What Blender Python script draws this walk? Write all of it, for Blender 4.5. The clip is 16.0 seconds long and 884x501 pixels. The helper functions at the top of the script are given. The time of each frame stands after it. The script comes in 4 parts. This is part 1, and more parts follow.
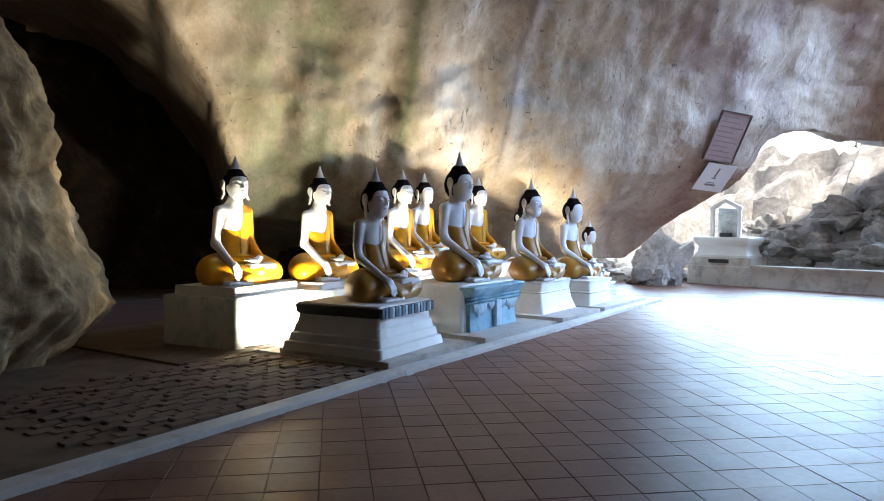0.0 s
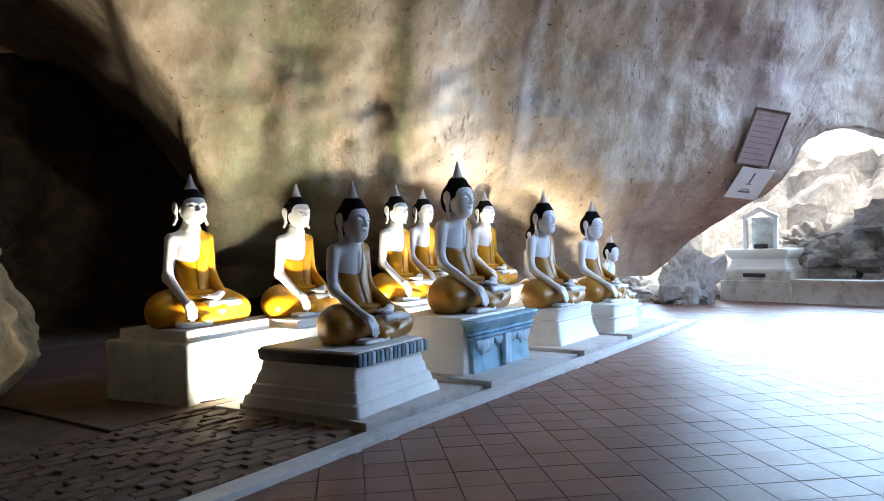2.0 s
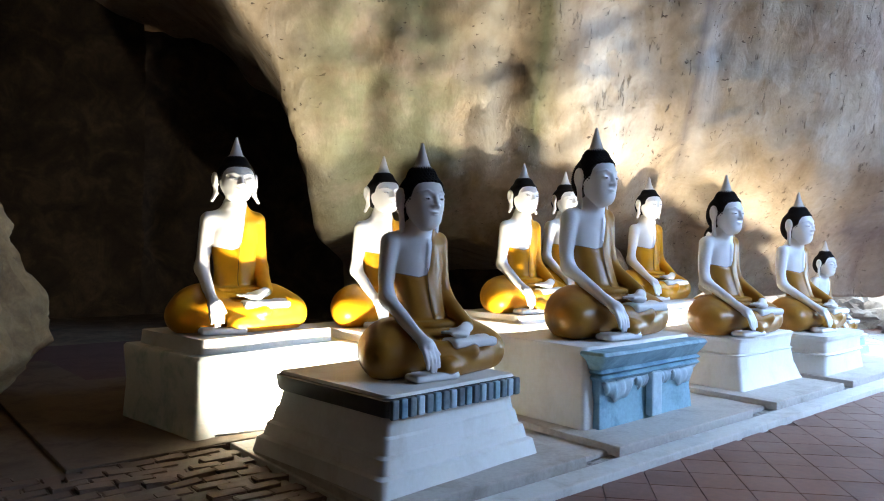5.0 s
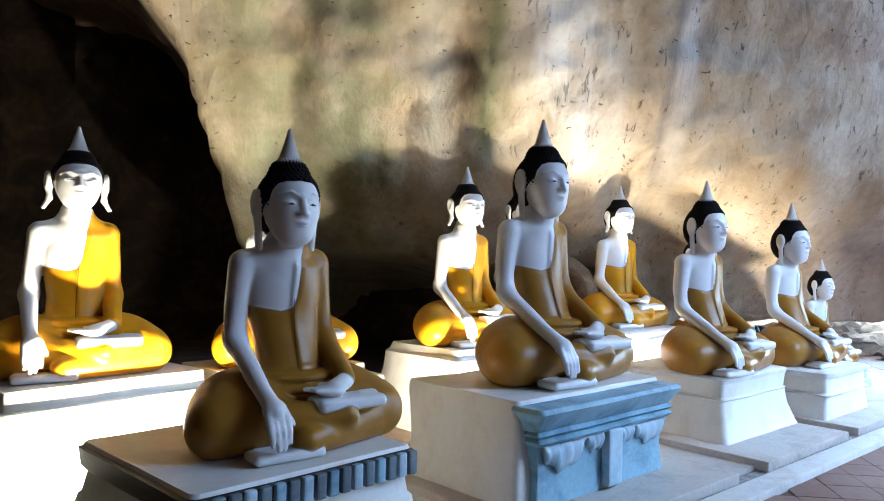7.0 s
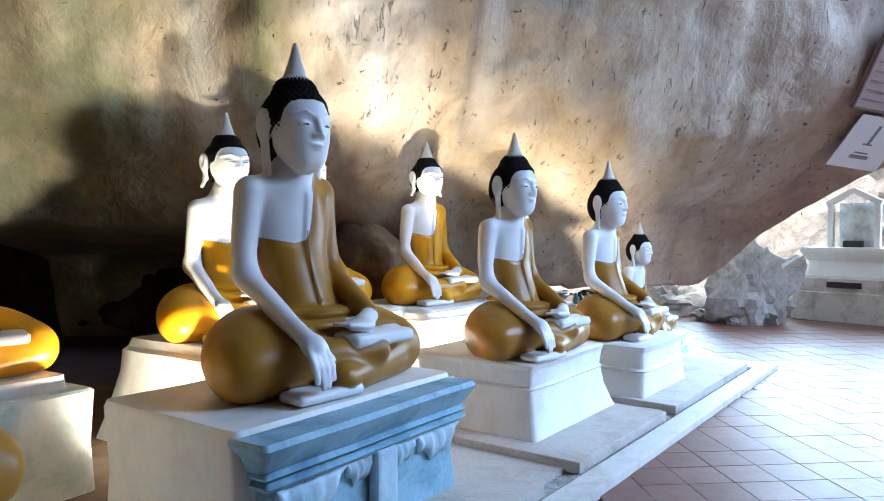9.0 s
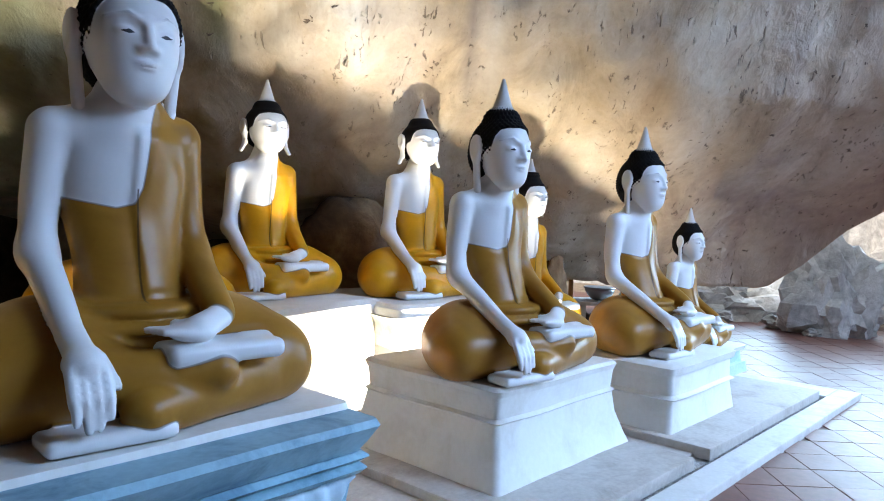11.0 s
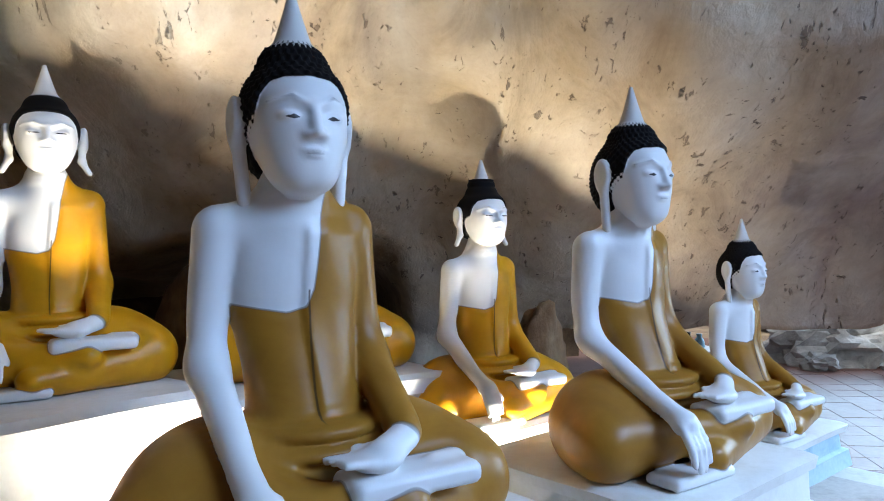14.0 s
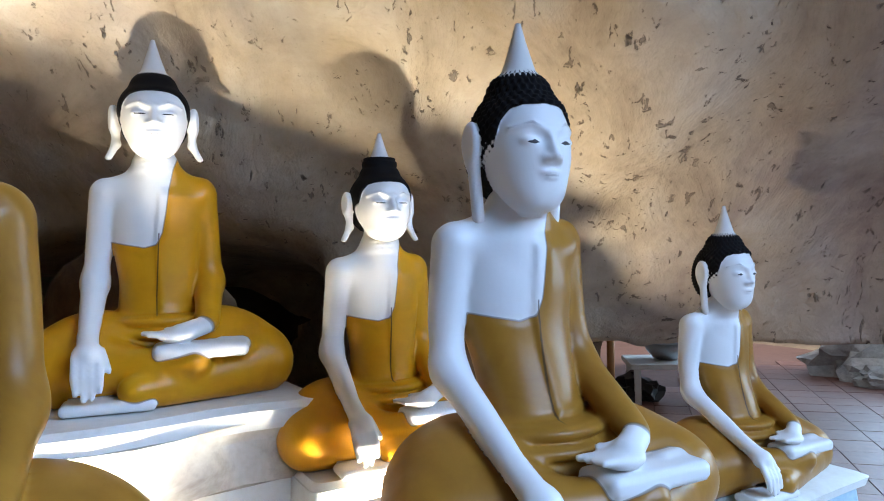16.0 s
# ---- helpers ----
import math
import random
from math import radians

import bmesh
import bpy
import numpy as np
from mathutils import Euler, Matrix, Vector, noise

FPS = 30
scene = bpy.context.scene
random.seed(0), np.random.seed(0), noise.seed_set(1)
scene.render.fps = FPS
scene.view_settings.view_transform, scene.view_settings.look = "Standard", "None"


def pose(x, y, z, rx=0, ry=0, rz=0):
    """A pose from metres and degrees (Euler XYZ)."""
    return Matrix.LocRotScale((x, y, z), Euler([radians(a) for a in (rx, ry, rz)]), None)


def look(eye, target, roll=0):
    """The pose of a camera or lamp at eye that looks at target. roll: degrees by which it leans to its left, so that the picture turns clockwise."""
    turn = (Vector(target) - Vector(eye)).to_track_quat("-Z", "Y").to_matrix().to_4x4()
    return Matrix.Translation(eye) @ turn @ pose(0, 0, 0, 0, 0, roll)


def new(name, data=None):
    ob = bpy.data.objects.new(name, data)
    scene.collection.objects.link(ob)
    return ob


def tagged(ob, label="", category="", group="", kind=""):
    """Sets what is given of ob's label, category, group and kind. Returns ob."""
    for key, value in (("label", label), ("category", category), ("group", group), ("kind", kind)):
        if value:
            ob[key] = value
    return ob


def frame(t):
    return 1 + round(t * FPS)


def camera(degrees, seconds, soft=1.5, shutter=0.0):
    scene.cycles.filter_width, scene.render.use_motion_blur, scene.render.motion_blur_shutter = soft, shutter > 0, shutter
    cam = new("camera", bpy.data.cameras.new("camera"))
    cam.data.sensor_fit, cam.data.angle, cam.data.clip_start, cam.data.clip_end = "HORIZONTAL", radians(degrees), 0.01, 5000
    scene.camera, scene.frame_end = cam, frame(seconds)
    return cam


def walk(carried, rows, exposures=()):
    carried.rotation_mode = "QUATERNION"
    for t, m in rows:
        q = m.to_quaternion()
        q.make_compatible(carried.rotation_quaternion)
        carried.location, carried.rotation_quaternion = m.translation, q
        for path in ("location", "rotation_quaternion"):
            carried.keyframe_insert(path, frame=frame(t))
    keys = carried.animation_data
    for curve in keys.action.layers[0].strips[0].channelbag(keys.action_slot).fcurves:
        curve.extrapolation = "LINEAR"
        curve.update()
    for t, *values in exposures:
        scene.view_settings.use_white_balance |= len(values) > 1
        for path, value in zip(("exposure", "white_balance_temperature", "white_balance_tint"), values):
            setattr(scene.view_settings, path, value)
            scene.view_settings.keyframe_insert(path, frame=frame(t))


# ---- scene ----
cam = camera(63.6, 16.0, soft=1.0)
PATH = [
    (0, (0.533, 0.114, 1.543), (0.453, 2.112, 1.475), 0.4),
    (0.5, (0.578, 0.448, 1.557), (0.509, 2.446, 1.513), -0.1),
    (1, (0.625, 0.806, 1.576), (0.534, 2.801, 1.468), -1.3),
    (1.5, (0.713, 1.193, 1.559), (0.605, 3.189, 1.481), -0.4),
    (2, (0.751, 1.625, 1.579), (0.617, 3.621, 1.565), -1.4),
    (2.5, (0.821, 2.032, 1.574), (0.625, 4.023, 1.569), -0.2),
    (3, (0.878, 2.448, 1.578), (0.552, 4.421, 1.577), -0.5),
    (3.5, (0.891, 2.868, 1.561), (0.536, 4.836, 1.586), -1.7),
    (4, (0.971, 3.269, 1.525), (0.475, 5.206, 1.529), 0.1),
    (6.5, (1.275, 5.135, 1.556), (0.585, 7.012, 1.554), 1.1),
    (7, (1.289, 5.496, 1.583), (0.673, 7.398, 1.611), 1.2),
    (7.5, (1.322, 5.85, 1.578), (0.875, 7.799, 1.558), -0.5),
    (8, (1.406, 6.152, 1.586), (0.988, 8.107, 1.525), 1.3),
    (8.5, (1.476, 6.497, 1.596), (1.189, 8.476, 1.56), 0.7),
    (9, (1.578, 6.834, 1.594), (1.379, 8.823, 1.539), 0.0),
    (9.5, (1.694, 7.166, 1.592), (1.434, 9.148, 1.511), 0.8),
    (12, (2.407, 9.064, 1.526), (1.929, 11.004, 1.432), 0.7),
    (12.5, (2.488, 9.468, 1.541), (1.968, 11.398, 1.464), -0.7),
    (13, (2.594, 9.851, 1.539), (2.01, 11.763, 1.481), -0.6),
    (13.5, (2.688, 10.238, 1.529), (2.062, 12.137, 1.502), -0.4),
    (14, (2.807, 10.607, 1.532), (2.135, 12.491, 1.532), -1.1),
    (14.5, (2.926, 10.953, 1.529), (2.211, 12.821, 1.481), -0.9),
    (15, (3.029, 11.247, 1.535), (2.331, 13.121, 1.519), -2.1),
    (15.5, (3.206, 11.505, 1.539), (2.415, 13.342, 1.512), -0.4),
    (16, (3.356, 11.774, 1.531), (2.487, 13.575, 1.515), -1.0),
]
walk(cam, [(t, look(eye, target, roll)) for t, eye, target, roll in PATH], [(0, 0.4), (9.5, 0.3), (12, -0.15), (16, -0.32)])

# ---- the row of statues gives the plan's axes: s runs along the row, d runs back from the tiled floor ----
ROW = math.atan2(0.859, 0.512)
SX, SY = math.cos(ROW), math.sin(ROW)
ROWDEG = math.degrees(ROW)
# the big overhanging rock face has axes of its own: a along it, b into it
FACE = math.atan2(0.355, 0.935)
FX, FY = math.cos(FACE), math.sin(FACE)


def rowxy(s_, d_):
    return s_ * SX - d_ * SY, s_ * SY + d_ * SX


def rowpose(s_, d_, z=0.0, turn=0.0):
    x, y = rowxy(s_, d_)
    return pose(x, y, z, 0, 0, ROWDEG + turn)


# ---- world and light ----
world = bpy.data.worlds.new("sky")
scene.world = world
world.use_nodes = True
wn = world.node_tree.nodes
sky = wn.new("ShaderNodeTexSky")
sky.sky_type, sky.sun_disc = "NISHITA", False
sky.dust_density = 5.0
sky.sun_elevation, sky.sun_rotation = radians(60), radians(156)
wn["Background"].inputs["Strength"].default_value = 0.17
world.node_tree.links.new(sky.outputs[0], wn["Background"].inputs["Color"])


def lamp(name, kind, m, power, colour, **more):
    data = bpy.data.lights.new(name, kind)
    data.energy, data.color = power, colour
    if kind == "SPOT":
        data.spot_size, data.spot_blend, data.shadow_soft_size = more["size"], more["blend"], more["soft"]
    elif kind == "AREA":
        data.shape, data.size, data.size_y = "RECTANGLE", more["w"], more["h"]
        data.spread = radians(more["spread"])
    else:
        data.angle = more["angle"]
    ob = new(name, data)
    ob.matrix_world = m
    return ob


def at(s_, d_, z):
    return (*rowxy(s_, d_), z)


sun_dir = Vector((0.2, -0.45, 0.87))
lamp("sun", "SUN", look(sun_dir * 60, (0, 0, 0)), 4.5, (1.0, 0.96, 0.9), angle=radians(10))
# daylight that falls under the brow of the wide cave mouth beside the tiled floor
lamp("mouth_daylight", "AREA", look(at(14.8, -2.6, 6.3), at(12.9, 2.9, 0.0)), 660, (0.37, 0.58, 0.97), w=7.0, h=2.6, spread=98)
# daylight from the far opening over the low wall
lamp("far_daylight", "AREA", look(at(21.4, 3.6, 2.5), at(15.5, 4.2, 0.9)), 500, (0.45, 0.70, 1.0), w=9.0, h=2.4, spread=96)
# four floodlights on the ground behind the front pedestals, turned to the rear row
lamp("floodlight_near", "SPOT", look(at(6.95, 5.74, 0.25), at(6.95, 7.2, 0.65)), 800, (1.0, 0.92, 0.76), size=radians(128), blend=1.0, soft=0.05)
lamp("floodlight_far", "SPOT", look(at(11.95, 5.85, 0.28), at(11.95, 7.6, 1.35)), 480, (1.0, 0.92, 0.76), size=radians(132), blend=0.8, soft=0.05)
lamp("floodlight_middle", "SPOT", look(at(9.35, 5.76, 0.25), at(9.6, 7.3, 1.3)), 340, (1.0, 0.92, 0.76), size=radians(126), blend=0.8, soft=0.05)
lamp("floodlight_end", "SPOT", look(at(13.25, 5.70, 0.30), at(14.0, 7.4, 1.8)), 330, (1.0, 0.92, 0.76), size=radians(146), blend=0.8, soft=0.05)


# ---- materials ----
class Nodes:
    """Short hand for a node material."""

    def __init__(self, name, rough=0.7, metal=0.0, spec=0.5):
        self.m = bpy.data.materials.new(name)
        self.m.use_nodes = True
        self.t = self.m.node_tree
        self.b = self.t.nodes["Principled BSDF"]
        self.b.inputs["Roughness"].default_value = rough
        self.b.inputs["Metallic"].default_value = metal
        self.b.inputs["Specular IOR Level"].default_value = spec

    def add(self, kind, **props):
        n = self.t.nodes.new("ShaderNode" + kind)
        for k, v in props.items():
            if k == "op":
                n.operation = v
            elif k == "data":
                n.data_type = v
            elif k == "attr":
                n.attribute_name = v
            elif k == "feature":
                n.feature = v
            elif k == "blend":
                n.blend_type = v
        return n

    def put(self, socket, value):
        if isinstance(value, bpy.types.NodeSocket):
            self.t.links.new(value, socket)
        else:
            socket.default_value = value

    def coords(self, scale=(1, 1, 1), offset=(0, 0, 0), turn=(0, 0, 0)):
        tc, mp = self.add("TexCoord"), self.add("Mapping")
        self.put(mp.inputs["Vector"], tc.outputs["Object"])
        self.put(mp.inputs["Scale"], scale)
        self.put(mp.inputs["Location"], offset)
        self.put(mp.inputs["Rotation"], tuple(radians(k) for k in turn))
        return mp.outputs[0]

    def noise(self, vec, scale, detail=4.0, rough=0.55, warp=0.0):
        n = self.add("TexNoise")
        self.put(n.inputs["Vector"], vec)
        self.put(n.inputs["Scale"], scale)
        self.put(n.inputs["Detail"], detail)
        self.put(n.inputs["Roughness"], rough)
        self.put(n.inputs["Distortion"], warp)
        return n.outputs["Fac"]

    def ramp(self, fac, stops):
        r = self.add("ValToRGB")
        self.put(r.inputs[0], fac)
        e = r.color_ramp.elements
        while len(e) < len(stops):
            e.new(0.5)
        for el, (p, c) in zip(e, stops):
            el.position = p
            el.color = (*c, 1) if isinstance(c, tuple) else (c, c, c, 1)
        return r.outputs[0]

    def mix(self, fac, a, b, blend="MIX"):
        n = self.add("Mix", data="RGBA", blend=blend)
        self.put(n.inputs[0], fac)
        self.put(n.inputs[6], (*a, 1) if isinstance(a, tuple) else a)
        self.put(n.inputs[7], (*b, 1) if isinstance(b, tuple) else b)
        return n.outputs[2]

    def math(self, op, a, b=0.0, c=0.0):
        n = self.add("Math", op=op)
        for sock, v in zip(n.inputs, (a, b, c)):
            self.put(sock, v)
        return n.outputs[0]

    def step(self, value, lo, hi):
        n = self.add("MapRange")
        self.put(n.inputs["Value"], value)
        self.put(n.inputs["From Min"], lo)
        self.put(n.inputs["From Max"], hi)
        return n.outputs[0]

    def bump(self, height, strength=0.3, dist=0.02):
        n = self.add("Bump")
        self.put(n.inputs["Height"], height)
        n.inputs["Strength"].default_value = strength
        n.inputs["Distance"].default_value = dist
        self.put(self.b.inputs["Normal"], n.outputs[0])

    def colour(self, c):
        self.put(self.b.inputs["Base Color"], (*c, 1) if isinstance(c, tuple) else c)
        return self.m

    def rough(self, r):
        self.put(self.b.inputs["Roughness"], r)


def rock_face_material():
    """Limestone in beige, pink and ochre, with mineral curtains that run down it. Object axes: a, b, z."""
    n = Nodes("rock_face", 0.82)
    v = n.coords()
    warp = n.coords((1.0, 1.0, 0.35))
    streak = n.coords((1.0, 1.0, 0.10))
    big = n.noise(v, 0.42, 5, 0.6, 0.6)
    mid = n.noise(warp, 1.7, 6, 0.62, 0.8)
    fine = n.noise(v, 9.0, 8, 0.65)
    base = n.ramp(big, [(0.30, (0.36, 0.23, 0.10)), (0.43, (0.48, 0.36, 0.21)), (0.55, (0.58, 0.48, 0.35)), (0.70, (0.60, 0.45, 0.38))])
    blot = n.ramp(mid, [(0.30, (0.20, 0.13, 0.08)), (0.45, (0.49, 0.38, 0.25)), (0.62, (0.64, 0.55, 0.43)), (0.8, (0.72, 0.67, 0.58))])
    col = n.mix(0.55, base, blot)
    sep = n.add("SeparateXYZ")
    n.put(sep.inputs[0], v)
    a_, z_ = sep.outputs["X"], sep.outputs["Z"]
    wob = n.math("ADD", a_, n.math("MULTIPLY", n.math("SUBTRACT", n.noise(warp, 0.9, 3), 0.5), 0.3))
    # the green damp streak and the pale mineral curtains beside it
    def band(centre, half, soft=0.12):
        off = n.math("ABSOLUTE", n.math("SUBTRACT", wob, centre))
        return n.step(off, half + soft, half - soft)
    thin = n.ramp(n.noise(streak, 3.2, 6, 0.6, 0.4), [(0.42, 0.0), (0.62, 1.0)])
    high = n.step(n.math("ADD", z_, n.math("MULTIPLY", n.noise(v, 1.3, 3), 0.8)), 2.6, 3.5)
    def times(*f):
        out = f[0]
        for g in f[1:]:
            out = n.math("MULTIPLY", out, g)
        return out
    col = n.mix(times(band(2.1, 1.0, 0.5), n.step(n.noise(v, 1.4, 4), 0.32, 0.52), 0.75), col, (0.30, 0.33, 0.18))
    col = n.mix(times(band(3.45, 0.16), high, 0.75), col, (0.78, 0.72, 0.58))
    col = n.mix(times(band(4.0, 0.17, 0.15), high, 0.8), col, (0.13, 0.15, 0.065))
    col = n.mix(times(band(4.9, 0.55, 0.3), high, n.math("ADD", n.math("MULTIPLY", thin, 0.7), 0.3), 0.95), col, (0.84, 0.79, 0.68))
    col = n.mix(times(band(6.25, 0.12, 0.12), high, 0.7), col, (0.66, 0.62, 0.56))
    col = n.mix(times(band(6.05, 0.05, 0.05), high, 0.7), col, (0.25, 0.2, 0.17))
    # ragged chips in clusters, and short broken cracks strung along the drip lines
    chip = n.noise(n.coords((1.0, 1.0, 1.7), (2, 0, 3), (0, 20, 0)), 10.0, 5, 0.62, 0.5)
    pit = times(n.step(chip, 0.65, 0.675), n.step(n.noise(n.coords((1, 1, 0.7)), 0.8, 3), 0.44, 0.56))
    dash = n.noise(n.coords((1.7, 1.0, 0.26), (0, 0, 0), (0, 5, 0)), 15.0, 5, 0.65, 0.6)
    string = n.noise(n.coords((1.0, 1.0, 0.13), (4, 0, 2), (0, 5, 0)), 6.5, 3, 0.6, 0.3)
    crack = times(n.step(dash, 0.585, 0.615), n.step(string, 0.54, 0.58), n.step(a_, 3.0, 5.5))
    bad = n.noise(n.coords((1, 1, 0.6), (3, 1, 7)), 0.9, 5, 0.6, 0.5)
    right = n.step(a_, 7.0, 9.5)
    col = n.mix(times(n.step(bad, 0.48, 0.66), n.math("ADD", 0.25, n.math("MULTIPLY", right, 0.5))), col, (0.26, 0.16, 0.13))
    col = n.mix(n.math("MULTIPLY", right, 0.3), col, (0.52, 0.40, 0.36))
    col = n.mix(0.22, col, n.ramp(fine, [(0.3, 0.25), (0.7, 0.75)]), "OVERLAY")
    col = n.mix(n.math("MAXIMUM", times(pit, 0.85), times(crack, 0.6)), col, (0.10, 0.065, 0.045))
    rough_patch = n.step(n.noise(v, 0.75, 4), 0.5, 0.66)
    flake = n.noise(n.coords((1.0, 1.0, 0.7)), 5.0, 8, 0.65, 0.6)
    h = n.math("ADD", n.math("MULTIPLY", fine, 0.32), n.math("ADD", n.math("MULTIPLY", mid, 0.9), n.math("MULTIPLY", n.math("MAXIMUM", pit, times(crack, 0.8)), -1.1)))
    h = n.math("ADD", h, times(flake, rough_patch, 1.1))
    n.bump(h, 0.95, 0.06)
    return n.colour(col)


def simple_rock(name, lo, mid_, hi, scale=1.0, bump=0.8):
    n = Nodes(name, 0.85)
    v = n.coords()
    f = n.noise(v, 1.6 * scale, 8, 0.62, 0.7)
    g = n.noise(v, 9 * scale, 8, 0.65)
    col = n.ramp(f, [(0.28, lo), (0.5, mid_), (0.72, hi)])
    col = n.mix(0.4, col, n.ramp(g, [(0.3, 0.2), (0.7, 0.8)]), "OVERLAY")
    n.bump(n.math("ADD", f, n.math("MULTIPLY", g, 0.4)), bump, 0.06)
    return n.colour(col)


def plaster(name, base, stain, rough=0.55, amount=0.5, spec=0.4):
    n = Nodes(name, rough, 0, spec)
    v = n.coords()
    f = n.noise(v, 3.0, 8, 0.65, 0.5)
    g = n.noise(v, 30, 4, 0.6)
    col = n.mix(n.math("MULTIPLY", n.step(f, 0.48, 0.72), amount), base, stain)
    col = n.mix(0.12, col, n.ramp(g, [(0.35, 0.2), (0.65, 0.8)]), "OVERLAY")
    n.bump(n.math("ADD", n.math("MULTIPLY", f, 0.6), n.math("MULTIPLY", g, 0.12)), 0.25, 0.02)
    n.rough(n.math("ADD", rough - 0.08, n.math("MULTIPLY", f, 0.16)))
    return n.colour(col)


def statue_material(name, skin, robe, robe_dark):
    """Gloss paint: white body, ochre robe, black hair, a pale finial; the fields on the mesh say where each lies."""
    n = Nodes(name, 0.3, 0, 0.5)
    v = n.coords()

    def field(label):
        k = n.add("Attribute", attr=label)
        return k.outputs["Fac"]

    f = n.noise(v, 4.0, 6, 0.6, 0.4)
    g = n.noise(v, 40, 4, 0.6)
    white = n.mix(n.math("MULTIPLY", n.step(f, 0.5, 0.8), 0.3), skin, (0.70, 0.68, 0.62))
    cloth = n.mix(n.step(f, 0.4, 0.7), robe, robe_dark)
    col = n.mix(n.step(field("robe"), -0.002, 0.002), white, cloth)
    hem = n.step(n.math("ABSOLUTE", n.math("ADD", field("robe"), 0.001)), 0.0045, 0.002)
    fold = n.math("MULTIPLY", n.step(n.math("ABSOLUTE", field("seam")), 0.005, 0.002), n.step(field("front"), -0.002, 0.004))
    col = n.mix(n.math("MULTIPLY", n.math("MAXIMUM", n.math("MULTIPLY", hem, 0.7), fold), 0.85), col, (0.07, 0.04, 0.02))
    col = n.mix(n.step(field("hair"), -0.002, 0.002), col, (0.008, 0.007, 0.007))
    col = n.mix(n.step(field("ink"), -0.0015, 0.0005), col, (0.02, 0.018, 0.02))
    col = n.mix(n.math("MULTIPLY", n.step(field("brow"), -0.002, 0.001), 0.6), col, (0.18, 0.16, 0.16))
    col = n.mix(n.step(field("spire"), -0.002, 0.002), col, (0.62, 0.60, 0.56))
    n.rough(n.math("ADD", n.math("ADD", 0.27, n.math("MULTIPLY", f, 0.18)), n.math("MULTIPLY", n.step(field("hair"), -0.002, 0.002), 0.35)))
    n.put(n.b.inputs["Specular IOR Level"], n.math("SUBTRACT", 0.45, n.math("ADD", n.math("MULTIPLY", n.step(field("hair"), -0.002, 0.002), 0.38), n.math("MULTIPLY", n.step(field("robe"), -0.002, 0.002), 0.15))))
    n.bump(n.math("ADD", f, n.math("MULTIPLY", g, 0.15)), 0.12, 0.01)
    return n.colour(col)


def tile_material():
    """Glazed brown-red floor tiles, each a little different."""
    n = Nodes("floor_tile", 0.4, 0, 0.45)
    v = n.coords()
    geo = n.add("NewGeometry")
    info = n.add("ObjectInfo")
    rnd = n.math("FRACT", n.math("ADD", geo.outputs["Random Per Island"], info.outputs["Random"]))
    wv = n.add("VectorMath", op="ADD")
    tc = n.add("NewGeometry")
    n.put(wv.inputs[0], tc.outputs["Position"])
    n.put(wv.inputs[1], (0, 0, 0))
    f = n.noise(wv.outputs[0], 1.1, 6, 0.6, 0.4)
    g = n.noise(wv.outputs[0], 18, 6, 0.65)
    col = n.ramp(rnd, [(0.0, (0.15, 0.06, 0.04)), (0.5, (0.18, 0.075, 0.05)), (1.0, (0.21, 0.092, 0.064))])
    col = n.mix(n.math("MULTIPLY", n.step(f, 0.42, 0.7), 0.5), col, (0.24, 0.14, 0.11))
    col = n.mix(0.25, col, n.ramp(g, [(0.35, 0.25), (0.65, 0.75)]), "OVERLAY")
    n.rough(n.math("ADD", 0.32, n.math("MULTIPLY", n.noise(wv.outputs[0], 2.3, 6, 0.65), 0.28)))
    n.bump(n.math("ADD", f, n.math("MULTIPLY", g, 0.2)), 0.12, 0.01)
    return n.colour(col)


ROCK = rock_face_material()
ROCK_BROWN = simple_rock("rock_brown", (0.06, 0.03, 0.014), (0.18, 0.10, 0.045), (0.36, 0.25, 0.13))
# lightened copy of the brown rock: lamplight on the column is in its colour
DRIPSTONE_LIT = simple_rock("dripstone", (0.18, 0.11, 0.05), (0.42, 0.30, 0.15), (0.62, 0.5, 0.32))
# darkened copy of the brown rock: the cave ends' shade is in its colour
ROCK_SHADED = simple_rock("shade_dark_rock", (0.02, 0.014, 0.010), (0.055, 0.038, 0.024), (0.13, 0.09, 0.055))
ROCK_GREY = simple_rock("rock_grey", (0.2, 0.19, 0.18), (0.42, 0.4, 0.37), (0.62, 0.6, 0.56), 0.8)
ROCK_PALE = simple_rock("rock_pale", (0.26, 0.25, 0.24), (0.5, 0.49, 0.47), (0.68, 0.67, 0.64), 1.2)
EARTH = simple_rock("earth", (0.12, 0.09, 0.06), (0.2, 0.15, 0.1), (0.3, 0.25, 0.17), 1.0, 0.5)
CEMENT = plaster("cement", (0.52, 0.47, 0.42), (0.30, 0.24, 0.19), 0.6, 0.7)
BEDDING = plaster("bedding", (0.17, 0.115, 0.075), (0.08, 0.052, 0.035), 0.8, 0.9)
KERB = plaster("kerb_paint", (0.66, 0.64, 0.6), (0.4, 0.36, 0.31), 0.55, 0.7)
GRAVEL = simple_rock("gravel", (0.2, 0.18, 0.16), (0.42, 0.4, 0.37), (0.65, 0.63, 0.6), 8.0)
WHITE = plaster("white_paint", (0.78, 0.77, 0.73), (0.6, 0.56, 0.48), 0.5, 0.55)
WORN = plaster("worn_plaster", (0.6, 0.56, 0.49), (0.3, 0.24, 0.19), 0.75, 0.9)
BLUE = plaster("faded_blue", (0.27, 0.46, 0.55), (0.06, 0.16, 0.25), 0.5, 0.9)
BLUE_PALE = plaster("pale_blue", (0.48, 0.62, 0.69), (0.2, 0.36, 0.45), 0.5, 0.8)
PATINA = plaster("flaking_white", (0.74, 0.75, 0.70), (0.30, 0.45, 0.40), 0.55, 0.95)
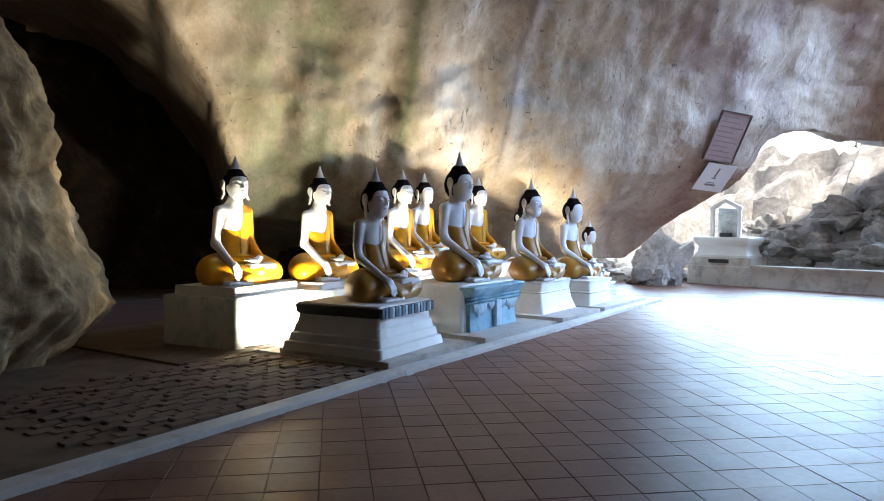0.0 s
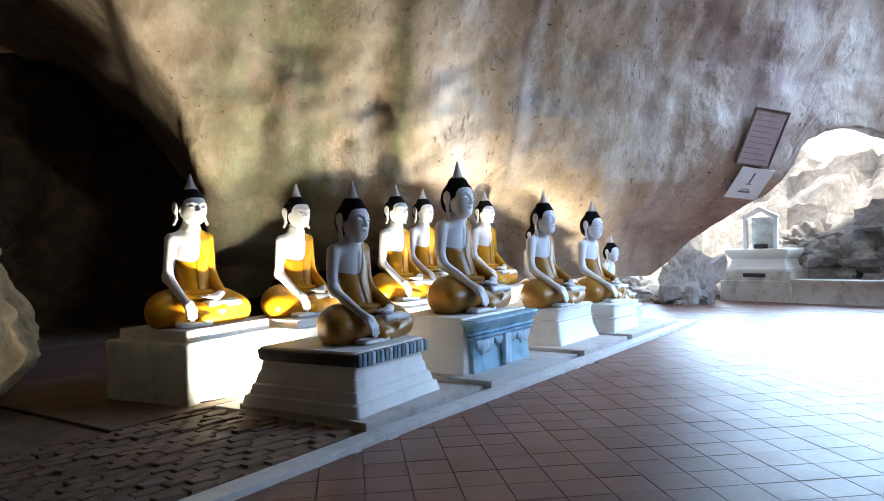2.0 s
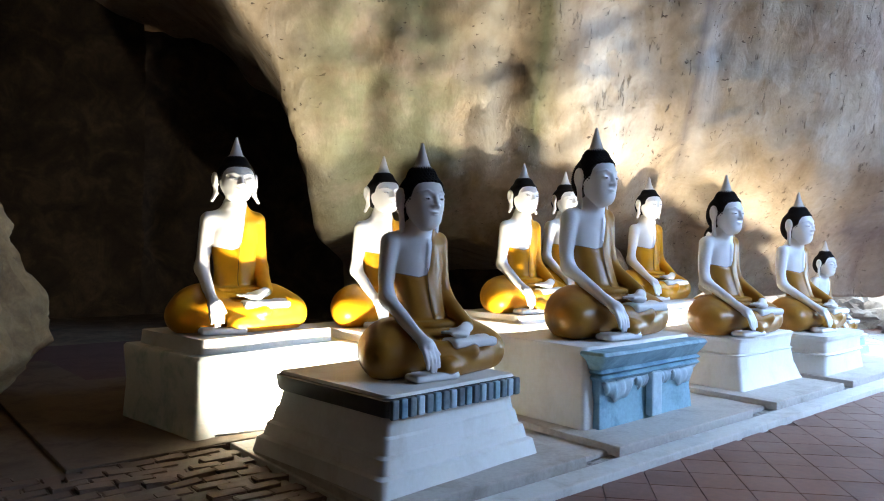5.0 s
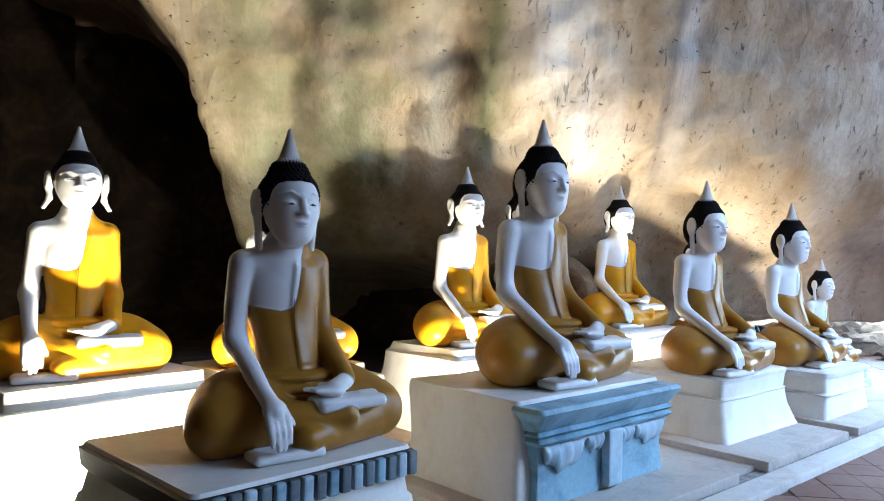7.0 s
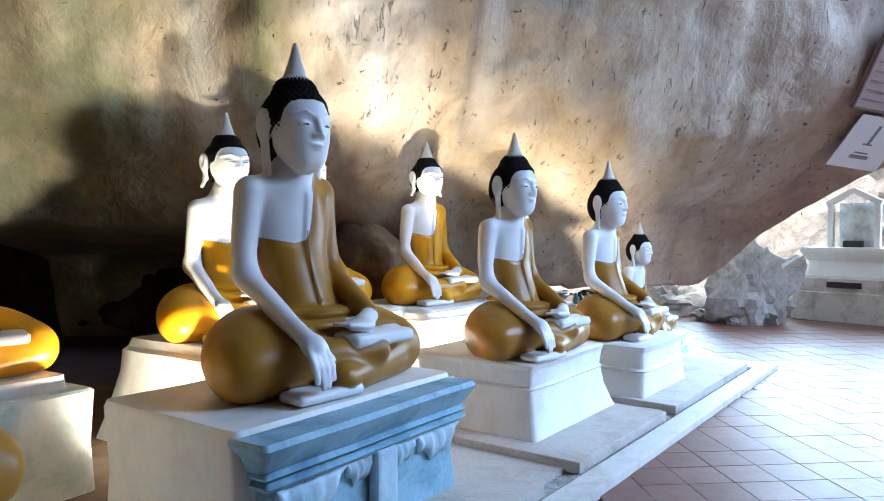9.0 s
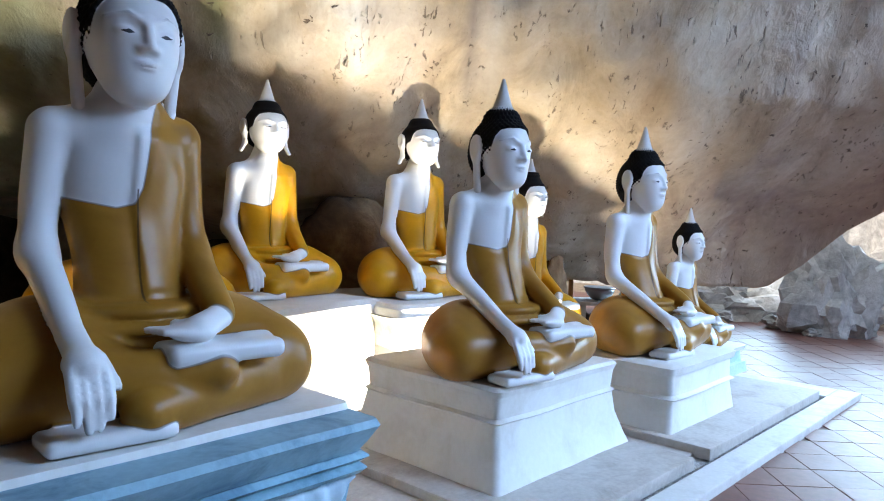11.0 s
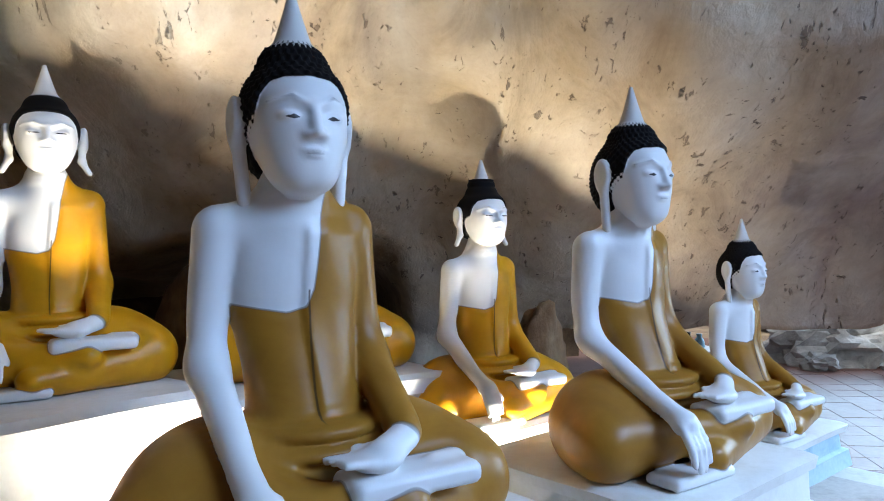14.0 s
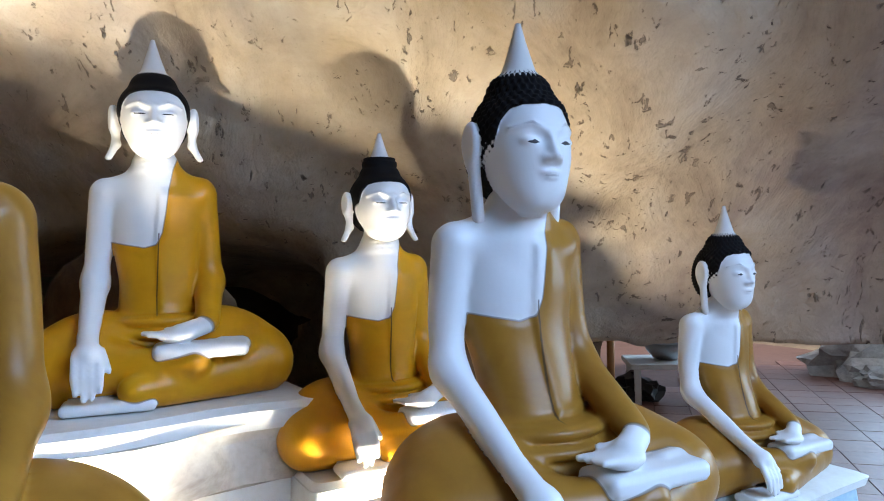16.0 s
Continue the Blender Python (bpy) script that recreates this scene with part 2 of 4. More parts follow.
SLATE = plaster("slate_paint", (0.16, 0.22, 0.25), (0.05, 0.07, 0.09), 0.5, 0.8)
BLACK = plaster("black_paint", (0.02, 0.02, 0.02), (0.05, 0.05, 0.05), 0.45, 0.6)
SLAB = plaster("dark_board", (0.11, 0.07, 0.05), (0.05, 0.03, 0.02), 0.7, 0.8)
GROUT = plaster("grout", (0.15, 0.085, 0.07), (0.09, 0.055, 0.045), 0.9, 0.6)
TILE = tile_material()
# front robes are coloured darker than the rear row's, with their shade put in
STATUE_FRONT = statue_material("statue_paint_front_shaded", (0.76, 0.76, 0.75), (0.37, 0.17, 0.022), (0.28, 0.12, 0.014))
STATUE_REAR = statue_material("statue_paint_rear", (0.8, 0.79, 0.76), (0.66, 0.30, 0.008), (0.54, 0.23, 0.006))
PLAQUE = plaster("plaque_brown", (0.30, 0.20, 0.17), (0.2, 0.125, 0.105), 0.6, 0.7)
PLAQUE_INK = plaster("plaque_lettering", (0.2, 0.13, 0.11), (0.14, 0.09, 0.075), 0.6, 0.6)
PAPER = plaster("paper_sign", (0.75, 0.73, 0.68), (0.6, 0.56, 0.5), 0.6, 0.4)
INK = plaster("sign_ink", (0.22, 0.2, 0.2), (0.12, 0.1, 0.1), 0.7, 0.3)
CABLE = plaster("cable_black", (0.012, 0.012, 0.012), (0.03, 0.03, 0.03), 0.5, 0.5)


# ---- mesh helpers ----
def mesh_from(name, verts, faces, smooth=False):
    me = bpy.data.meshes.new(name)
    me.from_pydata([tuple(map(float, v)) for v in verts], [], [tuple(map(int, f)) for f in faces])
    if smooth:
        me.polygons.foreach_set("use_smooth", [True] * len(me.polygons))
    me.update()
    return me


def made(name, bm, material, smooth=False):
    me = bpy.data.meshes.new(name)
    bm.to_mesh(me)
    bm.free()
    if smooth:
        me.polygons.foreach_set("use_smooth", [True] * len(me.polygons))
    me.materials.append(material)
    return new(name, me)


def part(name, bm, material, parent, label="", smooth=False):
    ob = made(name, bm, material, smooth)
    ob.parent = parent
    if label:
        tagged(ob, label)
    return ob


def empty(name, m, label, category, group="", kind=""):
    ob = new(name)
    ob.empty_display_size = 0.1
    ob.matrix_world = m
    return tagged(ob, label, category, group, kind)


def box(bm, x0, x1, y0, y1, z0, z1, bevel=0.0, m=None):
    r = bmesh.ops.create_cube(bm, size=1)
    vs = r["verts"]
    for v in vs:
        v.co = Vector((x0 + (v.co.x + 0.5) * (x1 - x0), y0 + (v.co.y + 0.5) * (y1 - y0), z0 + (v.co.z + 0.5) * (z1 - z0)))
    if m is not None:
        bmesh.ops.transform(bm, matrix=m, verts=vs)
    if bevel:
        es = list({e for v in vs for e in v.link_edges})
        bmesh.ops.bevel(bm, geom=es, offset=bevel, segments=2, affect="EDGES", profile=0.6)
    return bm


def lofted(rings, bevel=0.0, wobble=0.0, cut=0.12):
    """A solid from stacked rectangles (z, x0, x1, y0, y1), with rounded, slightly uneven corners."""
    bm = bmesh.new()
    rows = []
    for z, x0, x1, y0, y1 in rings:
        c = cut * min(x1 - x0, y1 - y0) if cut < 1 else cut
        c = min(c, 0.04)
        pts = []
        for cx, cy, q in ((x1, y1, 0), (x0, y1, 1), (x0, y0, 2), (x1, y0, 3)):
            ix, iy = cx - math.copysign(c, cx - (x0 + x1) / 2), cy - math.copysign(c, cy - (y0 + y1) / 2)
            for k in range(4):
                ang = math.pi / 2 * (q + k / 3)
                pts.append((ix + c * math.cos(ang), iy + c * math.sin(ang)))
        # more points along each side, so that the sides can be uneven
        full = []
        for i, p in enumerate(pts):
            full.append(p)
            if i % 4 == 3:
                nx = pts[(i + 1) % len(pts)]
                for k in range(1, 8):
                    full.append((p[0] + (nx[0] - p[0]) * k / 8, p[1] + (nx[1] - p[1]) * k / 8))
        row = []
        for x, y in full:
            w = wobble * noise.noise(Vector((x * 2.3, y * 2.3, z * 2.9 + 5)))
            dx, dy = x - (x0 + x1) / 2, y - (y0 + y1) / 2
            k = 1 + w / max(0.2, math.hypot(dx, dy))
            row.append(bm.verts.new(((x0 + x1) / 2 + dx * k, (y0 + y1) / 2 + dy * k, z + 0.5 * wobble * noise.noise(Vector((x * 1.7, y * 1.7, 3))))))
        rows.append(row)
    for r0, r1 in zip(rows, rows[1:]):
        for i in range(len(r0)):
            j = (i + 1) % len(r0)
            bm.faces.new((r0[i], r0[j], r1[j], r1[i]))
    bm.faces.new(rows[-1])
    bm.faces.new(list(reversed(rows[0])))
    bmesh.ops.recalc_face_normals(bm, faces=bm.faces)
    return bm


def rounded(ob, angle=40):
    ob.data.polygons.foreach_set("use_smooth", [True] * len(ob.data.polygons))
    ob.data.set_sharp_from_angle(angle=radians(angle))
    return ob


# ---- the rock face, its lip and the lintel over the far opening ----
PROF_Z = [-0.6, 0.0, 0.85, 1.75, 2.7, 3.7, 4.7, 6.0, 7.2]
PROF_B = [15.3, 15.0, 14.7, 14.0, 12.95, 12.4, 12.1, 11.2, 9.4]
LIP_A = [-9.0, 5.4, 6.2, 7.2, 10.15, 10.5, 10.75, 11.1, 11.75, 11.9, 12.05, 12.5, 13.2, 15.5, 22.0]
LIP_Z = [-0.5, -0.5, 0.1, 0.86, 0.80, 1.15, 1.46, 1.86, 2.45, 3.0, 3.40, 3.62, 3.72, 3.56, 3.4]


def face_b(a, z):
    b = float(np.interp(z, PROF_Z, PROF_B))
    # a dark hollow opens at its near end, and a low one behind the rear row
    arch = float(np.interp(a, [-8, -1.84, -0.4, 0.62, 0.95, 1.15], [8.8, 6.9, 5.5, 3.9, 2.6, -1.0])) + 0.25 * noise.noise(Vector((a * 1.4, z * 1.2, 6)))
    deep = min(1.0, max(0.0, (arch - z) / 1.5))
    b += 8.0 * deep * deep * (3 - 2 * deep)
    low = min(1.0, max(0.0, (1.65 + 0.2 * noise.noise(Vector((a * 0.9, 2, 6))) - z) / 0.5)) * min(1.0, max(0.0, (6.25 - a) / 0.6))
    b += 2.8 * low * low * (3 - 2 * low)
    q = Vector((a * 0.45, z * 0.5, 1.7))
    b += 0.34 * noise.noise(q) + 0.15 * noise.noise(q * 2.7) + 0.06 * noise.noise(q * 7.1) + 0.022 * noise.noise(q * 19)
    # drip ribs
    b += 0.05 * noise.noise(Vector((a * 3.1, z * 0.35, 9.0)))
    return b


def rock_face():
    na, nz = 330, 120
    top = 7.0
    verts, faces = [], []
    for i in range(na + 1):
        a = -8.0 + 30.0 * i / na
        lo = float(np.interp(a, LIP_A, LIP_Z)) + 0.05 * noise.noise(Vector((a * 2.1, 4, 0))) + 0.03 * noise.noise(Vector((a * 6, 8, 0)))
        b0 = face_b(a, lo)
        # underside of the lip first, then up the face
        for k, (db, dz) in enumerate(((3.0, 1.0), (1.6, 0.45), (0.7, 0.12), (0.25, 0.0))):
            verts.append((a, b0 + db, lo + dz + 0.15 * noise.noise(Vector((a * 1.2, db * 2, 3)))))
        for j in range(nz + 1):
            z = lo + (top - lo) * j / nz
            verts.append((a, face_b(a, z), z))
    w = nz + 5
    for i in range(na):
        for j in range(w - 1):
            p = i * w + j
            faces.append((p, p + w, p + w + 1, p + 1))
    me = mesh_from("wall_rock_face", verts, faces, True)
    me.materials.append(ROCK)
    ob = new("wall_rock_face", me)
    ob.matrix_world = pose(0, 0, 0, 0, 0, math.degrees(FACE))
    tagged(ob, "overhanging beige limestone cave wall with mineral streaks", "rock wall", kind="structure")


def cave_ceiling():
    """From the top of the face over the floor, down behind the camera's start and to the brow of the cave mouth."""
    verts, faces = [], []
    na, nb = 120, 60
    for i in range(na + 1):
        a = -8.0 + 30.0 * i / na
        for j in range(nb + 1):
            t = j / nb
            b = face_b(a, 6.9) + 0.05 - t * float(np.interp(a, [2, 8], [19.0, 5.5]))
            z = 6.9 + 1.6 * math.sin(math.pi * min(1, t * 1.1)) - 3.2 * max(0, t - 0.72) / 0.28
            z += 0.5 * noise.noise(Vector((a * 0.35, b * 0.35, 4))) * min(1, t * 6) + 0.12 * noise.noise(Vector((a * 1.3, b * 1.3, 2)))
            verts.append((a, b, z))
    w = nb + 1
    for i in range(na):
        for j in range(nb):
            p = i * w + j
            faces.append((p, p + 1, p + w + 1, p + w))
    me = mesh_from("ceiling", verts, faces, True)
    me.materials.append(ROCK)
    ob = new("ceiling", me)
    ob.matrix_world = pose(0, 0, 0, 0, 0, math.degrees(FACE))
    tagged(ob, "arched rock ceiling of the cave", "ceiling", kind="structure")


def rock_curtain(name, pts, top, material, label, rough_=0.5, bottom=-0.4):
    """A rock wall along a line in plan."""
    verts, faces = [], []
    line = []
    for (x0, y0), (x1, y1) in zip(pts, pts[1:]):
        k = max(2, int(math.hypot(x1 - x0, y1 - y0) / 0.22))
        line += [(x0 + (x1 - x0) * i / k, y0 + (y1 - y0) * i / k, (y1 - y0), -(x1 - x0)) for i in range(k)]
    line.append((*pts[-1], *line[-1][2:]))
    nz = 34
    for x, y, nx, ny in line:
        ln = math.hypot(nx, ny)
        for j in range(nz + 1):
            z = bottom + (top - bottom) * j / nz
            w = rough_ * noise.noise(Vector((x * 0.6, y * 0.6, z * 0.6))) + rough_ * 0.4 * noise.noise(Vector((x * 2, y * 2, z * 2))) + 0.1 * rough_ * noise.noise(Vector((x * 7, y * 7, z * 6)))
            verts.append((x + nx / ln * w, y + ny / ln * w, z))
    w = nz + 1
    for i in range(len(line) - 1):
        for j in range(nz):
            p = i * w + j
            faces.append((p, p + w, p + w + 1, p + 1))
    me = mesh_from(name, verts, faces, True)
    me.materials.append(material)
    return tagged(new(name, me), label, "rock wall", kind="structure")


rock_face()
cave_ceiling()
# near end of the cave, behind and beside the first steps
# its last three points are an unseen jamb, added to hold back daylight
rock_curtain("wall_near_end", [rowxy(9.0, 16.5), rowxy(4.0, 17.0), rowxy(0.0, 14.0), rowxy(-0.5, 9.0), rowxy(0.6, 7.2), rowxy(-1.5, 5.0), rowxy(-5.0, 2.0), rowxy(-6.0, -3.0), rowxy(-4.0, -8.0), rowxy(4.5, -7.5), rowxy(9.5, -5.5), rowxy(12.0, -4.2), rowxy(12.4, -9.0)], 8.6, ROCK_SHADED, "rough shade-dark rock closing the dark end, with an added jamb")
# the hollow's shade is put into this wall's colour too
rock_curtain("wall_hollow", [rowxy(18.5, 9.6), rowxy(14.0, 11.2), rowxy(11.0, 15.0), rowxy(8.0, 17.5)], 6.0, ROCK_SHADED, "shade-dark brown rock at the back of a low hollow")


# ---- ground, platform, kerb ----
def slab(name, s0, s1, d0, d1, z0, z1, material, label, category, kind="", bevel=0.01):
    bm = bmesh.new()
    box(bm, s0, s1, d0, d1, z0, z1, bevel)
    ob = made(name, bm, material)
    ob.matrix_world = rowpose(0, 0)
    return tagged(ob, label, category, kind=kind)


gm = mesh_from("ground", [(-400, -400, -0.035), (400, -400, -0.035), (400, 400, -0.035), (-400, 400, -0.035)], [(0, 1, 2, 3)])
gm.materials.append(EARTH)
tagged(new("ground", gm), "bare brown earth outside and under the cave floor", "ground", kind="structure")
slab("floor_bed", -7, 21.5, -9, 12.5, -0.3, -0.012, GROUT, "dark mortar bed under the floor tiles", "floor", "structure", 0)
slab("platform", 6.3, 15.2, 4.25, 6.1, -0.05, 0.045, CEMENT, "low reddish cement platform under the front row of pedestals", "platform", "structure")
slab("platform_rear", 5.2, 15.0, 6.1, 9.2, -0.05, 0.05, BEDDING, "dusty brown earth floor behind the front pedestals", "platform", "structure")
bend = pose(*rowxy(6.3, 3.9), 0, 0, 0, ROWDEG + 1.7) @ pose(-6.3, -3.9, 0)
slab("platform_near", 1.0, 6.3, 4.1, 11.0, -0.05, 0.02, BEDDING, "rough brown mortar bed with broken brick paving", "platform", "structure").matrix_world = bend
slab("kerb_near", -1.5, 6.3, 3.90, 4.09, -0.05, 0.055, KERB, "worn pale kerb strip beside the broken paving", "kerb", "structure").matrix_world = bend
slab("kerb", 6.3, 15.6, 3.90, 4.09, -0.05, 0.055, KERB, "worn pale kerb strip along the tiled floor", "kerb", "structure")
slab("kerb_end_strip", 15.2, 15.6, 4.09, 6.3, -0.05, 0.055, KERB, "worn pale kerb strip at the platform's end", "kerb", "structure")
slab("gutter_bed", 6.3, 15.2, 4.09, 4.25, -0.05, 0.012, GRAVEL, "narrow gravel-filled gutter behind the kerb", "gutter", "structure", 0)
for s0, s1, d1 in ((6.32, 8.0, 5.75), (8.38, 10.4, 5.7), (10.87, 12.5, 5.75), (12.74, 15.18, 5.95)):
    slab("base_slab", s0, s1, 4.14, d1, 0.02, 0.10, CEMENT, "worn pale cement base slab under a pedestal", "slab")


def gravel():
    rng = random.Random(3)
    v, f = [], []
    for _ in range(2600):
        s_, d_, r = rng.uniform(8, 15.15), rng.uniform(4.10, 4.145), rng.uniform(0.006, 0.014)
        if d_ > 4.14:
            continue
        x, y = rowxy(s_, d_)
        o = len(v)
        for ax in range(6):
            k = [0, 0, 0]
            k[ax // 2] = (1 if ax % 2 else -1) * r * rng.uniform(0.6, 1.2)
            v.append((x + k[0], y + k[1], 0.016 + k[2] * 0.8))
        f += [(o + a_, o + b_, o + c_) for a_ in (0, 1) for b_ in (2, 3) for c_ in (4, 5)]
    me = mesh_from("gutter_gravel", v, f)
    me.materials.append(GRAVEL)
    tagged(new("gutter_gravel", me), "loose grey gravel lying in the gutter", "gravel", kind="stuff")


gravel()

# ---- statues ----
def surface_net(field, lo, hi, h):
    """A closed quad mesh where field(points) crosses zero."""
    axes = [np.arange(l, u + h, h) for l, u in zip(lo, hi)]
    g = np.stack(np.meshgrid(*axes, indexing="ij"), -1)
    v = field(g.reshape(-1, 3)).reshape(g.shape[:3])
    n = np.array(v.shape) - 1
    acc, cnt = np.zeros((*n, 3)), np.zeros(n)

    def cut(o, k):
        return tuple(slice(o[i], o[i] + n[i]) for i in range(3))

    for ax in range(3):
        others = [i for i in range(3) if i != ax]
        for c0 in (0, 1):
            for c1 in (0, 1):
                o = [0, 0, 0]
                o[others[0]], o[others[1]] = c0, c1
                p = list(o)
                p[ax] = 1
                va, vb = v[cut(o, 0)], v[cut(p, 0)]
                m = (va < 0) != (vb < 0)
                t = np.where(m, va / np.where(va == vb, 1, va - vb), 0)
                pos = np.zeros((*n, 3))
                pos[..., others[0]], pos[..., others[1]], pos[..., ax] = c0, c1, t
                acc += pos * m[..., None]
                cnt += m
    live = cnt > 0
    index = -np.ones(n, int)
    index[live] = np.arange(live.sum())
    cells = np.argwhere(live)
    verts = (cells + acc[live] / cnt[live][:, None]) * h + np.array(lo)
    quads = []
    for ax in range(3):
        b_, c_ = (ax + 1) % 3, (ax + 2) % 3
        sl0, sl1 = [slice(None)] * 3, [slice(None)] * 3
        sl0[ax], sl1[ax] = slice(0, -1), slice(1, None)
        va, vb = v[tuple(sl0)], v[tuple(sl1)]
        for flip in (False, True):
            m = (va < 0) & (vb >= 0) if not flip else (va >= 0) & (vb < 0)
            p = np.argwhere(m)
            p = p[(p[:, b_] > 0) & (p[:, c_] > 0) & (p[:, b_] < n[b_]) & (p[:, c_] < n[c_]) & (p[:, ax] < n[ax])]
            ids = []
            for db, dc in ((0, 0), (1, 0), (1, 1), (0, 1)):
                q = p.copy()
                q[:, b_] -= db
                q[:, c_] -= dc
                ids.append(index[q[:, 0], q[:, 1], q[:, 2]])
            quad = np.stack(ids, 1)
            quads.append(quad[:, ::-1] if flip else quad)
    return verts, np.concatenate(quads)


def capsule(p, a, b, ra, rb=None):
    a, b = np.array(a, float), np.array(b, float)
    rb = ra if rb is None else rb
    ab = b - a
    t = np.clip(((p - a) @ ab) / (ab @ ab), 0, 1)
    return np.linalg.norm(p - a - t[:, None] * ab, axis=1) - (ra + (rb - ra) * t)


def ellipsoid(p, c, r):
    q = (p - np.array(c)) / np.array(r)
    k = np.linalg.norm(q, axis=1) + 1e-9
    k2 = np.linalg.norm(q / np.array(r), axis=1) + 1e-9
    return k * (k - 1) / k2


def blend(k, *ds):
    out = ds[0]
    for d in ds[1:]:
        h = np.clip(0.5 + 0.5 * (d - out) / k, 0, 1)
        out = d + (out - d) * h - k * h * (1 - h)
    return out


NECKLINE_X = [-0.45, -0.25, -0.15, -0.06, 0.0, 0.03, 0.05, 0.065, 0.09, 0.14]
NECKLINE_Z = [0.79, 0.765, 0.745, 0.73, 0.745, 0.80, 0.90, 1.0, 1.10, 1.22]


def body_parts(p):
    x, y, z = p.T
    torso = blend(0.10, ellipsoid(p, (0, 0.07, 0.42), (0.19, 0.145, 0.34)), ellipsoid(p, (0, 0.065, 0.82), (0.225, 0.145, 0.30)))
    torso = blend(0.06, torso, capsule(p, (-0.24, 0.075, 0.985), (0, 0.07, 1.03), 0.075, 0.09), capsule(p, (0.225, 0.075, 0.985), (0, 0.07, 1.03), 0.075, 0.09), capsule(p, (0, 0.06, 1.0), (0, 0.05, 1.13), 0.125, 0.1))
    neck = capsule(p, (0, 0.045, 1.05), (0, 0.05, 1.2), 0.1, 0.09)
    for zz in (1.10, 1.125, 1.15):
        neck = blend(0.012, neck, ellipsoid(p, (0, 0.035, zz), (0.108, 0.108, 0.013)))
    legs = blend(0.08, ellipsoid(p, (0, 0.13, 0.17), (0.46, 0.30, 0.20)), capsule(p, (-0.25, 0.10, 0.17), (-0.52, -0.11, 0.16), 0.20, 0.155), capsule(p, (0.25, 0.10, 0.17), (0.52, -0.11, 0.16), 0.20, 0.155))
    shin_r = capsule(p, (-0.53, -0.13, 0.16), (0.16, -0.33, 0.20), 0.125, 0.075)
    shin_l = capsule(p, (0.53, -0.13, 0.13), (-0.10, -0.36, 0.085), 0.12, 0.08)
    legs = blend(0.03, legs, shin_r, shin_l)
    # the robe falls from the waist over full hips
    legs = blend(0.14, legs, ellipsoid(p, (-0.32, 0.05, 0.19), (0.28, 0.27, 0.235)), ellipsoid(p, (0.32, 0.05, 0.19), (0.28, 0.27, 0.235)))
    base = np.maximum(-z, 0)
    def pad(c, h, r):
        k = np.abs(p - np.array(c)) - (np.array(h) - r)
        return np.linalg.norm(np.maximum(k, 0), axis=1) + np.minimum(k.max(1), 0) - r
    foot_r = blend(0.03, pad((0.20, -0.285, 0.262), (0.225, 0.10, 0.038), 0.03), capsule(p, (0.30, -0.27, 0.285), (0.41, -0.24, 0.275), 0.03))
    foot_l = pad((-0.22, -0.345, 0.03), (0.21, 0.095, 0.028), 0.026)
    arm_r = blend(0.05, capsule(p, (-0.25, 0.075, 0.98), (-0.305, 0.08, 0.57), 0.078, 0.06), capsule(p, (-0.305, 0.08, 0.57), (-0.312, -0.26, 0.355), 0.068, 0.047))
    palm = blend(0.02, capsule(p, (-0.312, -0.27, 0.35), (-0.305, -0.385, 0.275), 0.048, 0.052), ellipsoid(p, (-0.305, -0.38, 0.28), (0.07, 0.05, 0.055)))
    hand_r = palm
    for k, off in enumerate((-0.052, -0.018, 0.016, 0.05)):
        ln = (0.03, 0.0, 0.005, 0.035)[k]
        f = np.minimum(capsule(p, (-0.305 + off, -0.405, 0.27), (-0.303 + off * 1.05, -0.452, 0.185), 0.0195, 0.0185), capsule(p, (-0.303 + off * 1.05, -0.452, 0.185), (-0.30 + off, -0.468, 0.085 + ln), 0.0185, 0.014))
        hand_r = blend(0.01, hand_r, f)
    hand_r = blend(0.012, hand_r, capsule(p, (-0.25, -0.35, 0.29), (-0.215, -0.42, 0.205), 0.021, 0.016))
    arm_l = blend(0.05, capsule(p, (0.228, 0.075, 0.98), (0.265, 0.06, 0.56), 0.080, 0.064), capsule(p, (0.265, 0.06, 0.56), (0.235, -0.22, 0.385), 0.070, 0.052))
    hand_l = blend(0.02, capsule(p, (0.225, -0.24, 0.375), (0.10, -0.31, 0.345), 0.045, 0.05), ellipsoid(p, (0.08, -0.31, 0.34), (0.09, 0.07, 0.035)))
    for k in range(4):
        hand_l = blend(0.01, hand_l, capsule(p, (0.05, -0.27 - 0.03 * k, 0.345), (-0.07 + 0.01 * k, -0.275 - 0.03 * k, 0.352), 0.018, 0.014))
    hand_l = blend(0.012, hand_l, capsule(p, (0.12, -0.26, 0.36), (0.04, -0.245, 0.364), 0.02, 0.015))
    # pleated folds where the robe is gathered over the belly
    folds = blend(0.02, ellipsoid(p, (0, 0.0, 0.335), (0.235, 0.185, 0.035)), ellipsoid(p, (0.02, -0.01, 0.395), (0.215, 0.165, 0.028)))
    torso_robe = blend(0.03, torso, folds)
    return dict(torso=torso_robe, neck=neck, legs=legs, foot_r=foot_r, foot_l=foot_l, arm_r=arm_r, hand_r=hand_r, arm_l=arm_l, hand_l=hand_l)


def sash_line(p):
    """Inside the long folded sash that hangs from the left shoulder: greater than nought."""
    x, y, z = p.T
    mid = 0.100 + 0.05 * np.clip((z - 0.75) / 0.35, 0, 1)
    half = 0.105 + 0.022 * np.clip((z - 0.5) / 0.5, 0, 1)
    side = half - np.abs(x - mid)
    return np.minimum(np.minimum(side, z - 0.43), -0.0 - y + 0.05)


